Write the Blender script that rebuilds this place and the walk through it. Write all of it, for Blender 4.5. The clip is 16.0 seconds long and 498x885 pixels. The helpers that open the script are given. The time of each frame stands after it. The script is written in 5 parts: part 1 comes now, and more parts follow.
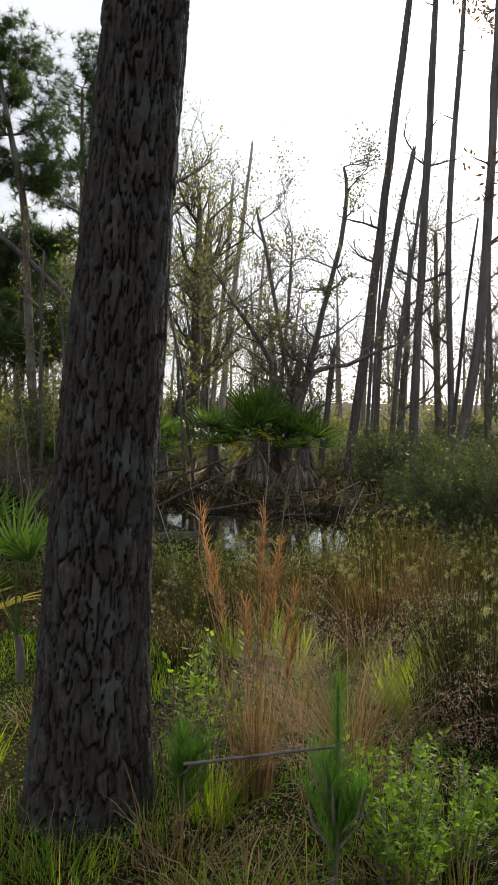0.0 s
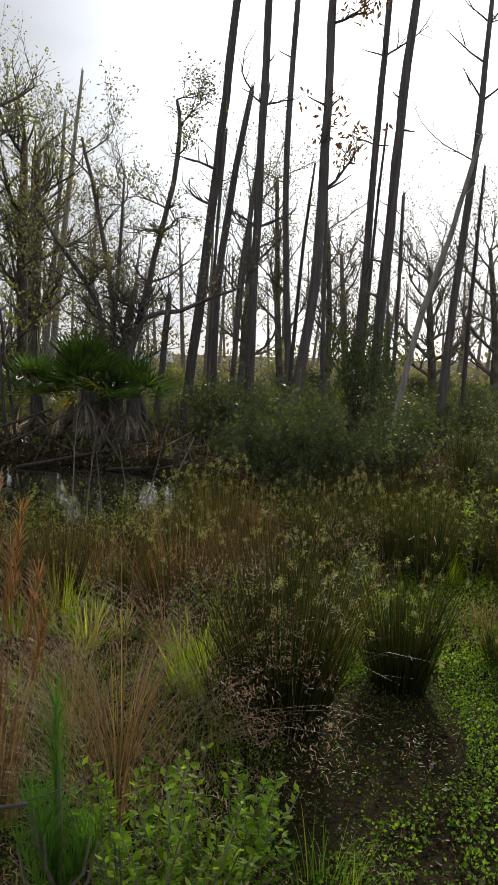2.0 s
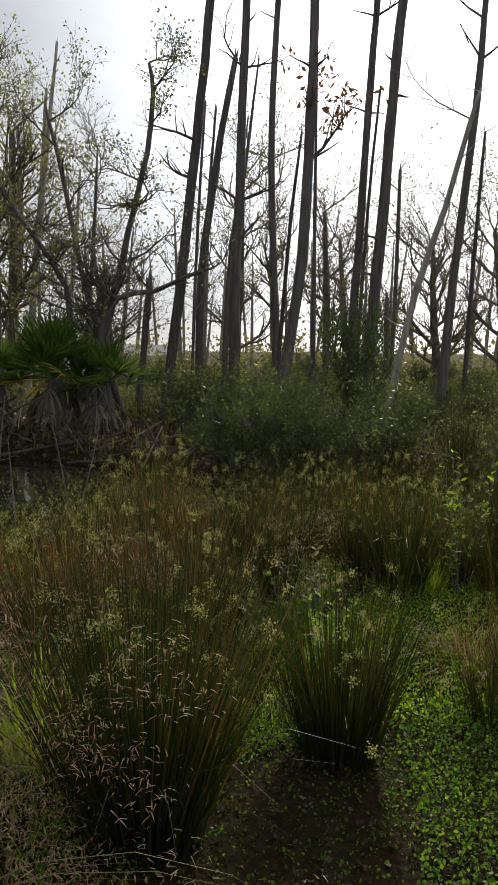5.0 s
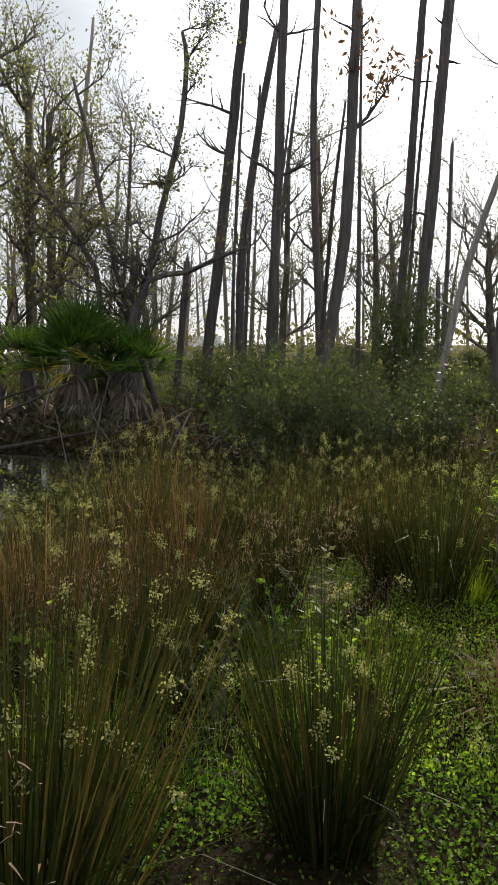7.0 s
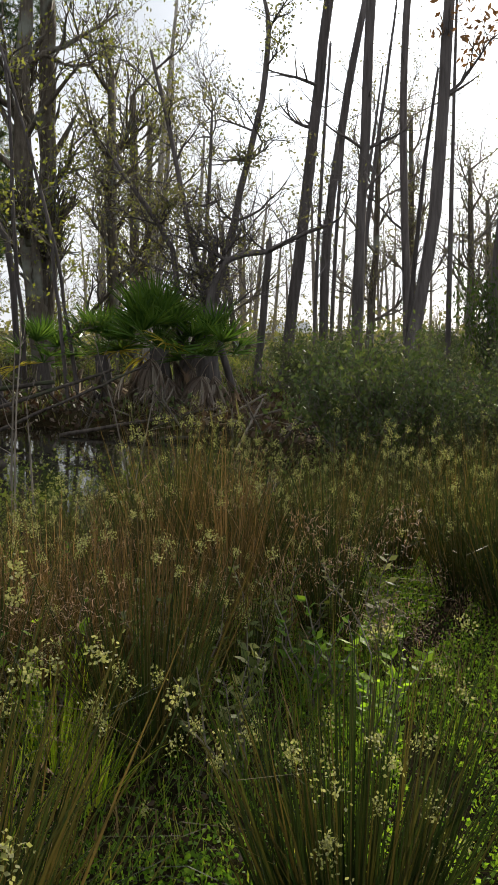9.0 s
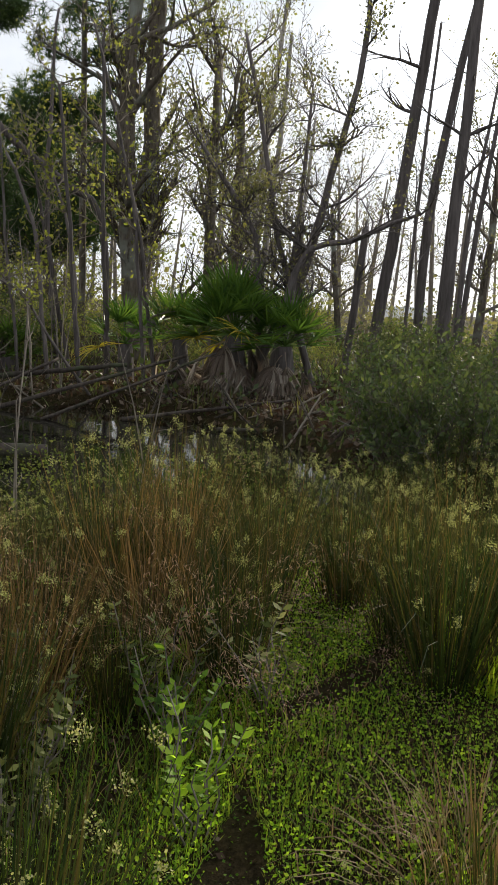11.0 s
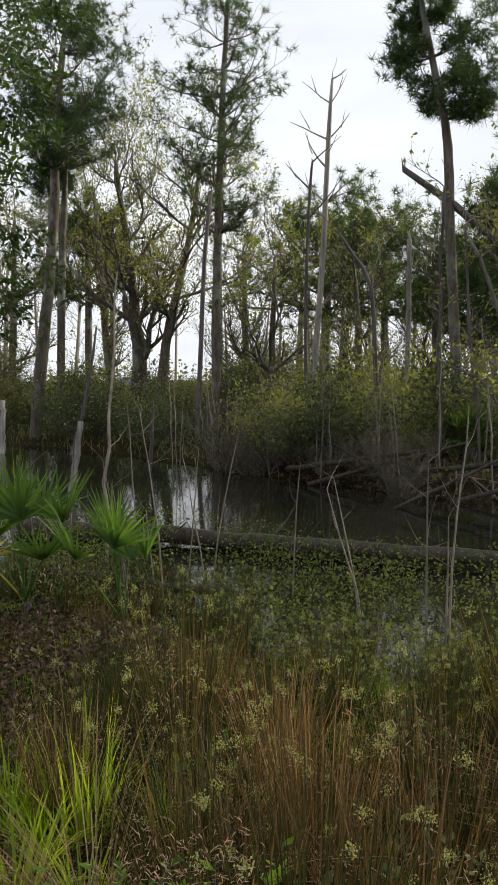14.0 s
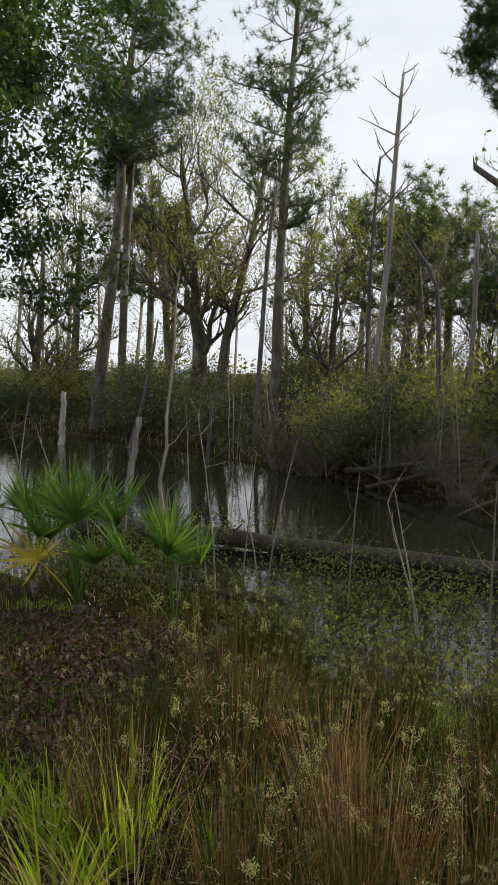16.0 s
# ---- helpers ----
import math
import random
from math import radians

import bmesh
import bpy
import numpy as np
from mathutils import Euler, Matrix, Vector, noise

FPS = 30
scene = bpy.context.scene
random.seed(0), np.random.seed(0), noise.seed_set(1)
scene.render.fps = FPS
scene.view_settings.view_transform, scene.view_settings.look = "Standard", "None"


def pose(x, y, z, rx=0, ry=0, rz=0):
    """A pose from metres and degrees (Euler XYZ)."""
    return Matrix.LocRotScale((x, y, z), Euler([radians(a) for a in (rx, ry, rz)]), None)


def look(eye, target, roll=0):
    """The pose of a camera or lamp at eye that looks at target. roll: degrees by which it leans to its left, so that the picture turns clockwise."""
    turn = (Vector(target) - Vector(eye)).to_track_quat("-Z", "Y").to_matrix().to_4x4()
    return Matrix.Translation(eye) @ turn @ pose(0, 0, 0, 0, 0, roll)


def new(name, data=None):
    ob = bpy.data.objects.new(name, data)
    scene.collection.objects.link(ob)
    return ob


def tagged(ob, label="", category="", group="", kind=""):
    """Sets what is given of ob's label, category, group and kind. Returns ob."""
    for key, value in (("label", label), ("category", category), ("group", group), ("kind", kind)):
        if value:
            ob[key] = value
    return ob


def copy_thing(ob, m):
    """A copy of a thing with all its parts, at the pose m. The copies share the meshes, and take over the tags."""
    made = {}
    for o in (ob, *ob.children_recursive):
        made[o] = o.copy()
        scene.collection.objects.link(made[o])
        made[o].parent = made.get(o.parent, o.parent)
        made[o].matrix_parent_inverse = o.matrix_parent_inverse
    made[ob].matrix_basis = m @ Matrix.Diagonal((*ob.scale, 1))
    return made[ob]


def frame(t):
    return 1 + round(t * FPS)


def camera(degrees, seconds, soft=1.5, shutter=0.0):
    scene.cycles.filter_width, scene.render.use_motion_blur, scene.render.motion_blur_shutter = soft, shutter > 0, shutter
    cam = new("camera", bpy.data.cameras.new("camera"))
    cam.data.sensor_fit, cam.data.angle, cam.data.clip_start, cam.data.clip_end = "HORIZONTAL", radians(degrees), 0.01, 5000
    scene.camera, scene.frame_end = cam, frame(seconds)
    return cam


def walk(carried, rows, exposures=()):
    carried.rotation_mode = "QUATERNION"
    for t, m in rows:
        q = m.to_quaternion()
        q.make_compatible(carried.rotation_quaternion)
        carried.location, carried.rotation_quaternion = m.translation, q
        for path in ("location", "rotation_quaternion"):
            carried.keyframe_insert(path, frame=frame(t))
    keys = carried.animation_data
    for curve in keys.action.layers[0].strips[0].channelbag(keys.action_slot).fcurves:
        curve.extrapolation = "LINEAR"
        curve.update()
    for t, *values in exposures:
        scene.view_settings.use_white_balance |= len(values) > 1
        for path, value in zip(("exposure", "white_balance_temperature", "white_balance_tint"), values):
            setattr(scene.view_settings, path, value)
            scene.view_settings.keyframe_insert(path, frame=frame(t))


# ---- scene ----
cam = camera(33.3, 16.0)
PATH = [
    (0, (0.277, -0.242, 1.557), (0.245, 1.755, 1.456), 0.9),
    (0.5, (0.371, -0.077, 1.538), (0.508, 1.916, 1.434), 1.2),
    (1, (0.46, 0.075, 1.518), (0.756, 2.049, 1.392), 1.5),
    (1.5, (0.538, 0.27, 1.524), (0.87, 2.233, 1.325), 1.7),
    (2, (0.664, 0.447, 1.49), (0.993, 2.409, 1.281), 1.5),
    (2.5, (0.81, 0.634, 1.483), (1.13, 2.597, 1.268), 1.5),
    (3, (0.882, 0.854, 1.451), (1.206, 2.816, 1.239), 1.5),
    (3.5, (0.969, 1.077, 1.419), (1.309, 3.036, 1.202), 1.3),
    (3.7, (1.038, 1.149, 1.394), (1.371, 3.109, 1.18), 1.1),
    (5.8, (1.571, 1.944, 1.185), (1.822, 3.915, 0.958), 0.3),
    (6, (1.623, 2.025, 1.165), (1.814, 4.003, 0.936), 0.1),
    (6.5, (1.702, 2.222, 1.113), (1.878, 4.201, 0.882), 0.3),
    (7, (1.781, 2.419, 1.092), (1.957, 4.398, 0.856), 0.2),
    (7.5, (1.909, 2.58, 1.044), (2.05, 4.561, 0.803), 0.1),
    (8, (1.975, 2.73, 1.032), (2.0, 4.714, 0.782), -0.3),
    (8.5, (1.973, 2.899, 1.014), (1.952, 4.883, 0.762), -0.4),
    (8.7, (1.972, 2.961, 1.006), (1.945, 4.944, 0.749), -0.3),
    (10.8, (2.788, 3.201, 1.247), (2.514, 5.156, 0.925), 2.8),
    (11, (2.812, 3.278, 1.223), (2.487, 5.224, 0.899), 2.6),
    (11.5, (2.894, 3.455, 1.203), (2.286, 5.33, 0.868), 1.6),
    (12, (2.9, 3.607, 1.2), (2.088, 5.403, 0.859), 0.2),
    (12.5, (2.857, 3.758, 1.205), (1.945, 5.515, 0.914), -0.2),
    (13, (2.821, 3.864, 1.243), (1.763, 5.544, 1.003), -0.6),
    (13.5, (2.773, 3.951, 1.301), (1.546, 5.513, 1.073), -0.6),
    (14, (2.719, 3.998, 1.336), (1.393, 5.488, 1.184), -0.5),
    (14.5, (2.666, 4.041, 1.348), (1.257, 5.452, 1.199), -0.7),
    (15, (2.628, 4.071, 1.356), (1.195, 5.458, 1.203), -0.8),
    (15.5, (2.619, 4.089, 1.389), (1.192, 5.481, 1.23), 0.3),
    (16, (2.612, 4.093, 1.413), (1.188, 5.488, 1.247), 1.0),
]
walk(cam, [(t, look(eye, aim, roll)) for t, eye, aim, roll in PATH], exposures=((0, 0.28), (1, -0.08), (2, -0.2), (4, -0.28), (6, -0.26), (7, 0.06), (8, 0.2), (9.5, 0.26), (11, 0.34), (12.5, 0.5), (13.5, 0.5), (14.5, 0.22), (16, 0.24)))

# ---- world, sun ----
SUN_AZ, SUN_EL = 20.5, 19.5
world = bpy.data.worlds.new("overcast_sky")
scene.world = world
world.use_nodes = True
wt = world.node_tree
wt.nodes.clear()


def node(tree, kind, **values):
    n = tree.nodes.new(kind)
    for key, value in values.items():
        if key in n.inputs:
            n.inputs[key].default_value = value
    return n


sky = wt.nodes.new("ShaderNodeTexSky")
sky.sky_type, sky.sun_disc = "NISHITA", False
sky.sun_elevation, sky.sun_rotation = radians(SUN_EL), radians(SUN_AZ)
sky.dust_density = 1.0
where = wt.nodes.new("ShaderNodeTexCoord")
cloud_map = node(wt, "ShaderNodeMapping", Scale=(1.2, 1.2, 4.0))
wt.links.new(where.outputs["Generated"], cloud_map.inputs["Vector"])
cloud = node(wt, "ShaderNodeTexNoise", Scale=1.6, Detail=5.0, Roughness=0.55)
wt.links.new(cloud_map.outputs["Vector"], cloud.inputs["Vector"])
tones = wt.nodes.new("ShaderNodeValToRGB")
tones.color_ramp.elements[0].position, tones.color_ramp.elements[0].color = 0.3, (0.60, 0.635, 0.69, 1)
tones.color_ramp.elements[1].position, tones.color_ramp.elements[1].color = 0.72, (0.83, 0.845, 0.87, 1)
wt.links.new(cloud.outputs["Fac"], tones.inputs["Fac"])
lift = wt.nodes.new("ShaderNodeVectorMath")
lift.operation = "SCALE"
lift.inputs["Scale"].default_value = 12.6
wt.links.new(tones.outputs["Color"], lift.inputs[0])
veil = wt.nodes.new("ShaderNodeMix")
veil.data_type = "RGBA"
veil.inputs["Factor"].default_value = 0.94
wt.links.new(sky.outputs["Color"], veil.inputs["A"])
# thin cloud is brighter round the veiled sun
TO_SUN = Vector((math.sin(radians(SUN_AZ)) * math.cos(radians(SUN_EL)),
                 math.cos(radians(SUN_AZ)) * math.cos(radians(SUN_EL)), math.sin(radians(SUN_EL))))
unit = wt.nodes.new("ShaderNodeVectorMath")
unit.operation = "NORMALIZE"
wt.links.new(where.outputs["Generated"], unit.inputs[0])
toward = wt.nodes.new("ShaderNodeVectorMath")
toward.operation = "DOT_PRODUCT"
toward.inputs[1].default_value = TO_SUN
wt.links.new(unit.outputs["Vector"], toward.inputs[0])
halo = node(wt, "ShaderNodeMapRange")
halo.interpolation_type = "SMOOTHSTEP"
for key, value in (("From Min", 0.89), ("From Max", 1.0), ("To Min", 0.87), ("To Max", 2.0)):
    halo.inputs[key].default_value = value
wt.links.new(toward.outputs["Value"], halo.inputs["Value"])
glare = wt.nodes.new("ShaderNodeVectorMath")
glare.operation = "SCALE"
wt.links.new(lift.outputs["Vector"], glare.inputs[0])
wt.links.new(halo.outputs["Result"], glare.inputs["Scale"])
wt.links.new(glare.outputs["Vector"], veil.inputs["B"])
back = node(wt, "ShaderNodeBackground", Strength=0.1)
wt.links.new(veil.outputs["Result"], back.inputs["Color"])
wt.links.new(back.outputs["Background"], wt.nodes.new("ShaderNodeOutputWorld").inputs["Surface"])

sun = new("sun", bpy.data.lights.new("sun", "SUN"))
sun.data.energy, sun.data.angle, sun.data.color = 5.0, radians(2.5), (1.0, 0.90, 0.74)
sun.matrix_world = look(TO_SUN * 60, (0, 0, 0))


# ---- materials ----
def ramp(tree, fac, stops):
    r = tree.nodes.new("ShaderNodeValToRGB")
    while len(r.color_ramp.elements) < len(stops):
        r.color_ramp.elements.new(0.5)
    for e, (at, col) in zip(r.color_ramp.elements, stops):
        e.position, e.color = at, (*col, 1)
    tree.links.new(fac, r.inputs["Fac"])
    return r.outputs["Color"]


def material(name):
    m = bpy.data.materials.new(name)
    m.use_nodes = True
    return m, m.node_tree, m.node_tree.nodes["Principled BSDF"]


def foliage(name, stops, through_light=0.45, rough=0.55, glow=(1.0, 1.0, 0.45)):
    """Thin leaves: each one its own tone, part of the light passing through."""
    m, t, b = material(name)
    geo = t.nodes.new("ShaderNodeNewGeometry")
    info = t.nodes.new("ShaderNodeObjectInfo")
    mix = t.nodes.new("ShaderNodeMath")
    mix.operation = "MULTIPLY_ADD"
    t.links.new(info.outputs["Random"], mix.inputs[0])
    mix.inputs[1].default_value = 0.3
    half = t.nodes.new("ShaderNodeMath")
    half.operation = "MULTIPLY"
    half.inputs[1].default_value = 0.7
    t.links.new(geo.outputs["Random Per Island"], half.inputs[0])
    t.links.new(half.outputs[0], mix.inputs[2])
    col = ramp(t, mix.outputs[0], stops)
    t.links.new(col, b.inputs["Base Color"])
    b.inputs["Roughness"].default_value = rough
    b.inputs["Specular IOR Level"].default_value = 0.14
    thin = t.nodes.new("ShaderNodeBsdfTranslucent")
    warm = t.nodes.new("ShaderNodeMix")
    warm.data_type, warm.blend_type = "RGBA", "MULTIPLY"
    warm.inputs["Factor"].default_value = 1.0
    warm.inputs["B"].default_value = (glow[0] * 1.7, glow[1] * 1.7, glow[2] * 1.7, 1)
    t.links.new(col, warm.inputs["A"])
    t.links.new(warm.outputs["Result"], thin.inputs["Color"])
    both = t.nodes.new("ShaderNodeMixShader")
    both.inputs["Fac"].default_value = through_light
    t.links.new(b.outputs["BSDF"], both.inputs[1])
    t.links.new(thin.outputs["BSDF"], both.inputs[2])
    t.links.new(both.outputs["Shader"], t.nodes["Material Output"].inputs["Surface"])
    return m


def bark(name, dark, light, scale=6.0, stretch=0.25, depth=0.6, spots=None):
    m, t, b = material(name)
    at = t.nodes.new("ShaderNodeTexCoord")
    mp = node(t, "ShaderNodeMapping", Scale=(1, 1, stretch))
    t.links.new(at.outputs["Object"], mp.inputs["Vector"])
    n1 = node(t, "ShaderNodeTexNoise", Scale=scale * 3, Detail=6.0, Roughness=0.65)
    n2 = node(t, "ShaderNodeTexNoise", Scale=scale * 0.4, Detail=3.0)
    t.links.new(mp.outputs["Vector"], n1.inputs["Vector"])
    t.links.new(at.outputs["Object"], n2.inputs["Vector"])
    col = ramp(t, n1.outputs["Fac"], [(0.3, dark), (0.72, light)])
    info = t.nodes.new("ShaderNodeObjectInfo")
    tone = node(t, "ShaderNodeHueSaturation")
    val = t.nodes.new("ShaderNodeMath")
    val.operation = "MULTIPLY_ADD"
    val.inputs[1].default_value, val.inputs[2].default_value = 0.5, 0.75
    t.links.new(info.outputs["Random"], val.inputs[0])
    t.links.new(val.outputs[0], tone.inputs["Value"])
    t.links.new(col, tone.inputs["Color"])
    out = tone.outputs["Color"]
    if spots:
        mix = t.nodes.new("ShaderNodeMix")
        mix.data_type = "RGBA"
        edge = ramp(t, n2.outputs["Fac"], [(0.52, (0, 0, 0)), (0.68, (1, 1, 1))])
        t.links.new(edge, mix.inputs["Factor"])
        t.links.new(out, mix.inputs["A"])
        mix.inputs["B"].default_value = (*spots, 1)
        out = mix.outputs["Result"]
    t.links.new(out, b.inputs["Base Color"])
    b.inputs["Roughness"].default_value = 0.9
    b.inputs["Specular IOR Level"].default_value = 0.2
    bump = node(t, "ShaderNodeBump", Strength=depth, Distance=0.02)
    t.links.new(n1.outputs["Fac"], bump.inputs["Height"])
    t.links.new(bump.outputs["Normal"], b.inputs["Normal"])
    return m


def earth(name):
    m, t, b = material(name)
    at = t.nodes.new("ShaderNodeTexCoord")
    n1 = node(t, "ShaderNodeTexNoise", Scale=1.1, Detail=6.0, Roughness=0.6)
    n2 = node(t, "ShaderNodeTexNoise", Scale=38.0, Detail=5.0, Roughness=0.7)
    for n in (n1, n2):
        t.links.new(at.outputs["Object"], n.inputs["Vector"])
    c1 = ramp(t, n1.outputs["Fac"], [(0.3, (0.012, 0.010, 0.006)), (0.5, (0.030, 0.024, 0.012)), (0.7, (0.032, 0.036, 0.012))])
    c2 = ramp(t, n2.outputs["Fac"], [(0.3, (0.35, 0.33, 0.3)), (0.7, (1.7, 1.6, 1.4))])
    mul = t.nodes.new("ShaderNodeMix")
    mul.data_type, mul.blend_type = "RGBA", "MULTIPLY"
    mul.inputs["Factor"].default_value = 1.0
    t.links.new(c1, mul.inputs["A"])
    t.links.new(c2, mul.inputs["B"])
    t.links.new(mul.outputs["Result"], b.inputs["Base Color"])
    b.inputs["Roughness"].default_value = 1.0
    b.inputs["Specular IOR Level"].default_value = 0.05
    bump = node(t, "ShaderNodeBump", Strength=0.9, Distance=0.05)
    t.links.new(n2.outputs["Fac"], bump.inputs["Height"])
    t.links.new(bump.outputs["Normal"], b.inputs["Normal"])
    return m


def pond_water(name):
    m, t, b = material(name)
    b.inputs["Base Color"].default_value = (0.012, 0.012, 0.008, 1)
    b.inputs["Roughness"].default_value = 0.04
    b.inputs["IOR"].default_value = 1.33
    at = t.nodes.new("ShaderNodeTexCoord")
    n = node(t, "ShaderNodeTexNoise", Scale=7.0, Detail=3.0)
    t.links.new(at.outputs["Object"], n.inputs["Vector"])
    bump = node(t, "ShaderNodeBump", Strength=0.06, Distance=0.02)
    t.links.new(n.outputs["Fac"], bump.inputs["Height"])
    t.links.new(bump.outputs["Normal"], b.inputs["Normal"])
    return m


def plain(name, col, rough=0.7):
    m, t, b = material(name)
    at = t.nodes.new("ShaderNodeTexCoord")
    n = node(t, "ShaderNodeTexNoise", Scale=3.0, Detail=4.0)
    t.links.new(at.outputs["Object"], n.inputs["Vector"])
    c = ramp(t, n.outputs["Fac"], [(0.3, tuple(v * 0.8 for v in col)), (0.7, col)])
    t.links.new(c, b.inputs["Base Color"])
    b.inputs["Roughness"].default_value = rough
    return m


M_EARTH = earth("leaf_mould")
M_WATER = pond_water("pond_water")


def ridged_bark(name):
    """Grey-brown plates, near-black brown where the ridge mask is low, pale lichen on some plates."""
    m = bark(name, (0.022, 0.020, 0.019), (0.105, 0.095, 0.088), 18, 0.16, 1.0, spots=(0.085, 0.10, 0.095))
    t = m.node_tree
    b = t.nodes["Principled BSDF"]
    old = b.inputs["Base Color"].links[0].from_socket
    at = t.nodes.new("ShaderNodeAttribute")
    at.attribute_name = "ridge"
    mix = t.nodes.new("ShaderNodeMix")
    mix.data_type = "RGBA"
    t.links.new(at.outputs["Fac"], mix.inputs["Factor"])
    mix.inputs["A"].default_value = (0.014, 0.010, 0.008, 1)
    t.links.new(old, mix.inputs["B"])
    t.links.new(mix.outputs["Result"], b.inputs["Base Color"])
    return m


M_PINE_BARK = ridged_bark("pine_bark")
# dead_wood_dark: glare veil over distant trunks is put into this lighter, neutral grey
M_DEAD = bark("dead_wood_dark", (0.06, 0.052, 0.05), (0.165, 0.145, 0.14), 5, 0.12, 0.5)
M_WET = bark("wet_dead_wood", (0.022, 0.018, 0.015), (0.085, 0.07, 0.06), 6, 0.2, 0.5, spots=(0.05, 0.06, 0.03))
M_PALE = bark("dead_wood_grey", (0.17, 0.155, 0.135), (0.42, 0.39, 0.35), 5, 0.12, 0.4)
M_LIVE = bark("live_bark", (0.05, 0.04, 0.032), (0.17, 0.145, 0.115), 5, 0.2, 0.5, spots=(0.2, 0.21, 0.18))
# twig_bark is lightened; its paleness stands in for haze on the far wood
M_TWIG = bark("twig_bark", (0.10, 0.085, 0.068), (0.27, 0.235, 0.195), 8, 0.3, 0.3)
M_LEAF_SPRING = foliage("spring_leaf", [(0.0, (0.10, 0.12, 0.03)), (0.5, (0.16, 0.18, 0.05)), (1.0, (0.26, 0.26, 0.095))], 0.48)
M_LEAF_DULL = foliage("dull_leaf", [(0.0, (0.11, 0.12, 0.07)), (0.5, (0.17, 0.165, 0.1)), (1.0, (0.22, 0.19, 0.12))], 0.4)
M_LEAF_BUSH = foliage("bush_leaf", [(0.0, (0.04, 0.062, 0.028)), (0.6, (0.075, 0.10, 0.042)), (0.82, (0.15, 0.17, 0.08)), (1.0, (0.46, 0.45, 0.31))], 0.36)
M_LEAF_BRIGHT = foliage("bright_leaf", [(0.0, (0.09, 0.18, 0.015)), (0.5, (0.19, 0.32, 0.03)), (1.0, (0.34, 0.46, 0.06))], 0.6)
M_LEAF_LOW = foliage("low_leaf", [(0.0, (0.03, 0.07, 0.012)), (0.6, (0.08, 0.16, 0.02)), (1.0, (0.18, 0.28, 0.04))], 0.5)
M_LEAF_DRY = foliage("dry_leaf", [(0.0, (0.10, 0.055, 0.03)), (1.0, (0.22, 0.14, 0.08))], 0.3, glow=(1, 0.8, 0.5))
M_NEEDLE = foliage("pine_needle", [(0.0, (0.025, 0.05, 0.022)), (0.5, (0.05, 0.085, 0.035)), (1.0, (0.1, 0.14, 0.055))], 0.3)
M_CEDAR = foliage("cedar_spray", [(0.0, (0.025, 0.05, 0.015)), (0.5, (0.05, 0.085, 0.02)), (1.0, (0.09, 0.12, 0.03))], 0.3)
M_SEEDLING = foliage("seedling_needle", [(0.0, (0.04, 0.11, 0.02)), (1.0, (0.10, 0.21, 0.04))], 0.45)
M_RUSH = foliage("rush_stem", [(0.0, (0.012, 0.024, 0.008)), (0.42, (0.03, 0.042, 0.014)), (0.7, (0.072, 0.056, 0.022)), (1.0, (0.2, 0.128, 0.06))], 0.27)
M_RUSH_BROWN = foliage("brown_rush_stem", [(0.0, (0.025, 0.03, 0.012)), (0.5, (0.11, 0.075, 0.033)), (1.0, (0.30, 0.21, 0.11))], 0.3, glow=(1, 0.85, 0.5))
M_SEED = foliage("rush_seed_head", [(0.0, (0.13, 0.14, 0.05)), (0.6, (0.25, 0.26, 0.11)), (1.0, (0.38, 0.36, 0.2))], 0.4, glow=(1, 1, 0.6))
M_GRASS = foliage("grass_blade", [(0.0, (0.05, 0.11, 0.016)), (0.5, (0.12, 0.21, 0.025)), (0.8, (0.22, 0.27, 0.04)), (1.0, (0.28, 0.2, 0.08))], 0.55)
M_GRASS_LIME = foliage("lime_grass_blade", [(0.0, (0.12, 0.22, 0.02)), (0.6, (0.28, 0.37, 0.03)), (1.0, (0.45, 0.42, 0.08))], 0.6)
M_GRASS_DULL = foliage("dull_grass_blade", [(0.0, (0.05, 0.07, 0.025)), (0.5, (0.10, 0.115, 0.045)), (1.0, (0.17, 0.14, 0.08))], 0.4)
M_STRAW = foliage("straw", [(0.0, (0.09, 0.075, 0.03)), (0.5, (0.20, 0.14, 0.07)), (1.0, (0.36, 0.28, 0.17))], 0.35, glow=(1, 0.82, 0.5))
M_BROOM = foliage("broomsedge", [(0.0, (0.17, 0.105, 0.05)), (0.5, (0.29, 0.185, 0.095)), (1.0, (0.44, 0.31, 0.19))], 0.42, glow=(1, 0.75, 0.45))
M_PLUME = foliage("grass_plume", [(0.0, (0.22, 0.14, 0.09)), (1.0, (0.42, 0.3, 0.22))], 0.4, glow=(1, 0.85, 0.6))
M_FROND = foliage("palm_frond", [(0.0, (0.035, 0.08, 0.02)), (0.5, (0.07, 0.13, 0.03)), (1.0, (0.12, 0.19, 0.04))], 0.4, 0.4)
M_FROND_YELLOW = foliage("yellowing_frond", [(0.0, (0.28, 0.24, 0.03)), (1.0, (0.42, 0.34, 0.06))], 0.45)
M_FROND_DEAD = foliage("dead_frond", [(0.0, (0.06, 0.042, 0.03)), (0.4, (0.2, 0.16, 0.135)), (0.75, (0.36, 0.32, 0.28)), (1.0, (0.5, 0.45, 0.4))], 0.35, glow=(1, 0.9, 0.7))
M_LITTER = foliage("leaf_litter", [(0.0, (0.035, 0.022, 0.014)), (0.7, (0.08, 0.055, 0.038)), (1.0, (0.2, 0.165, 0.13))], 0.15, glow=(1, 0.8, 0.5))
M_PAD = foliage("marsh_leaf", [(0.0, (0.045, 0.07, 0.02)), (0.6, (0.11, 0.13, 0.04)), (0.85, (0.2, 0.21, 0.08)), (1.0, (0.36, 0.35, 0.2))], 0.4, 0.6)
M_WALL = plain("house_wall", (0.55, 0.56, 0.57))
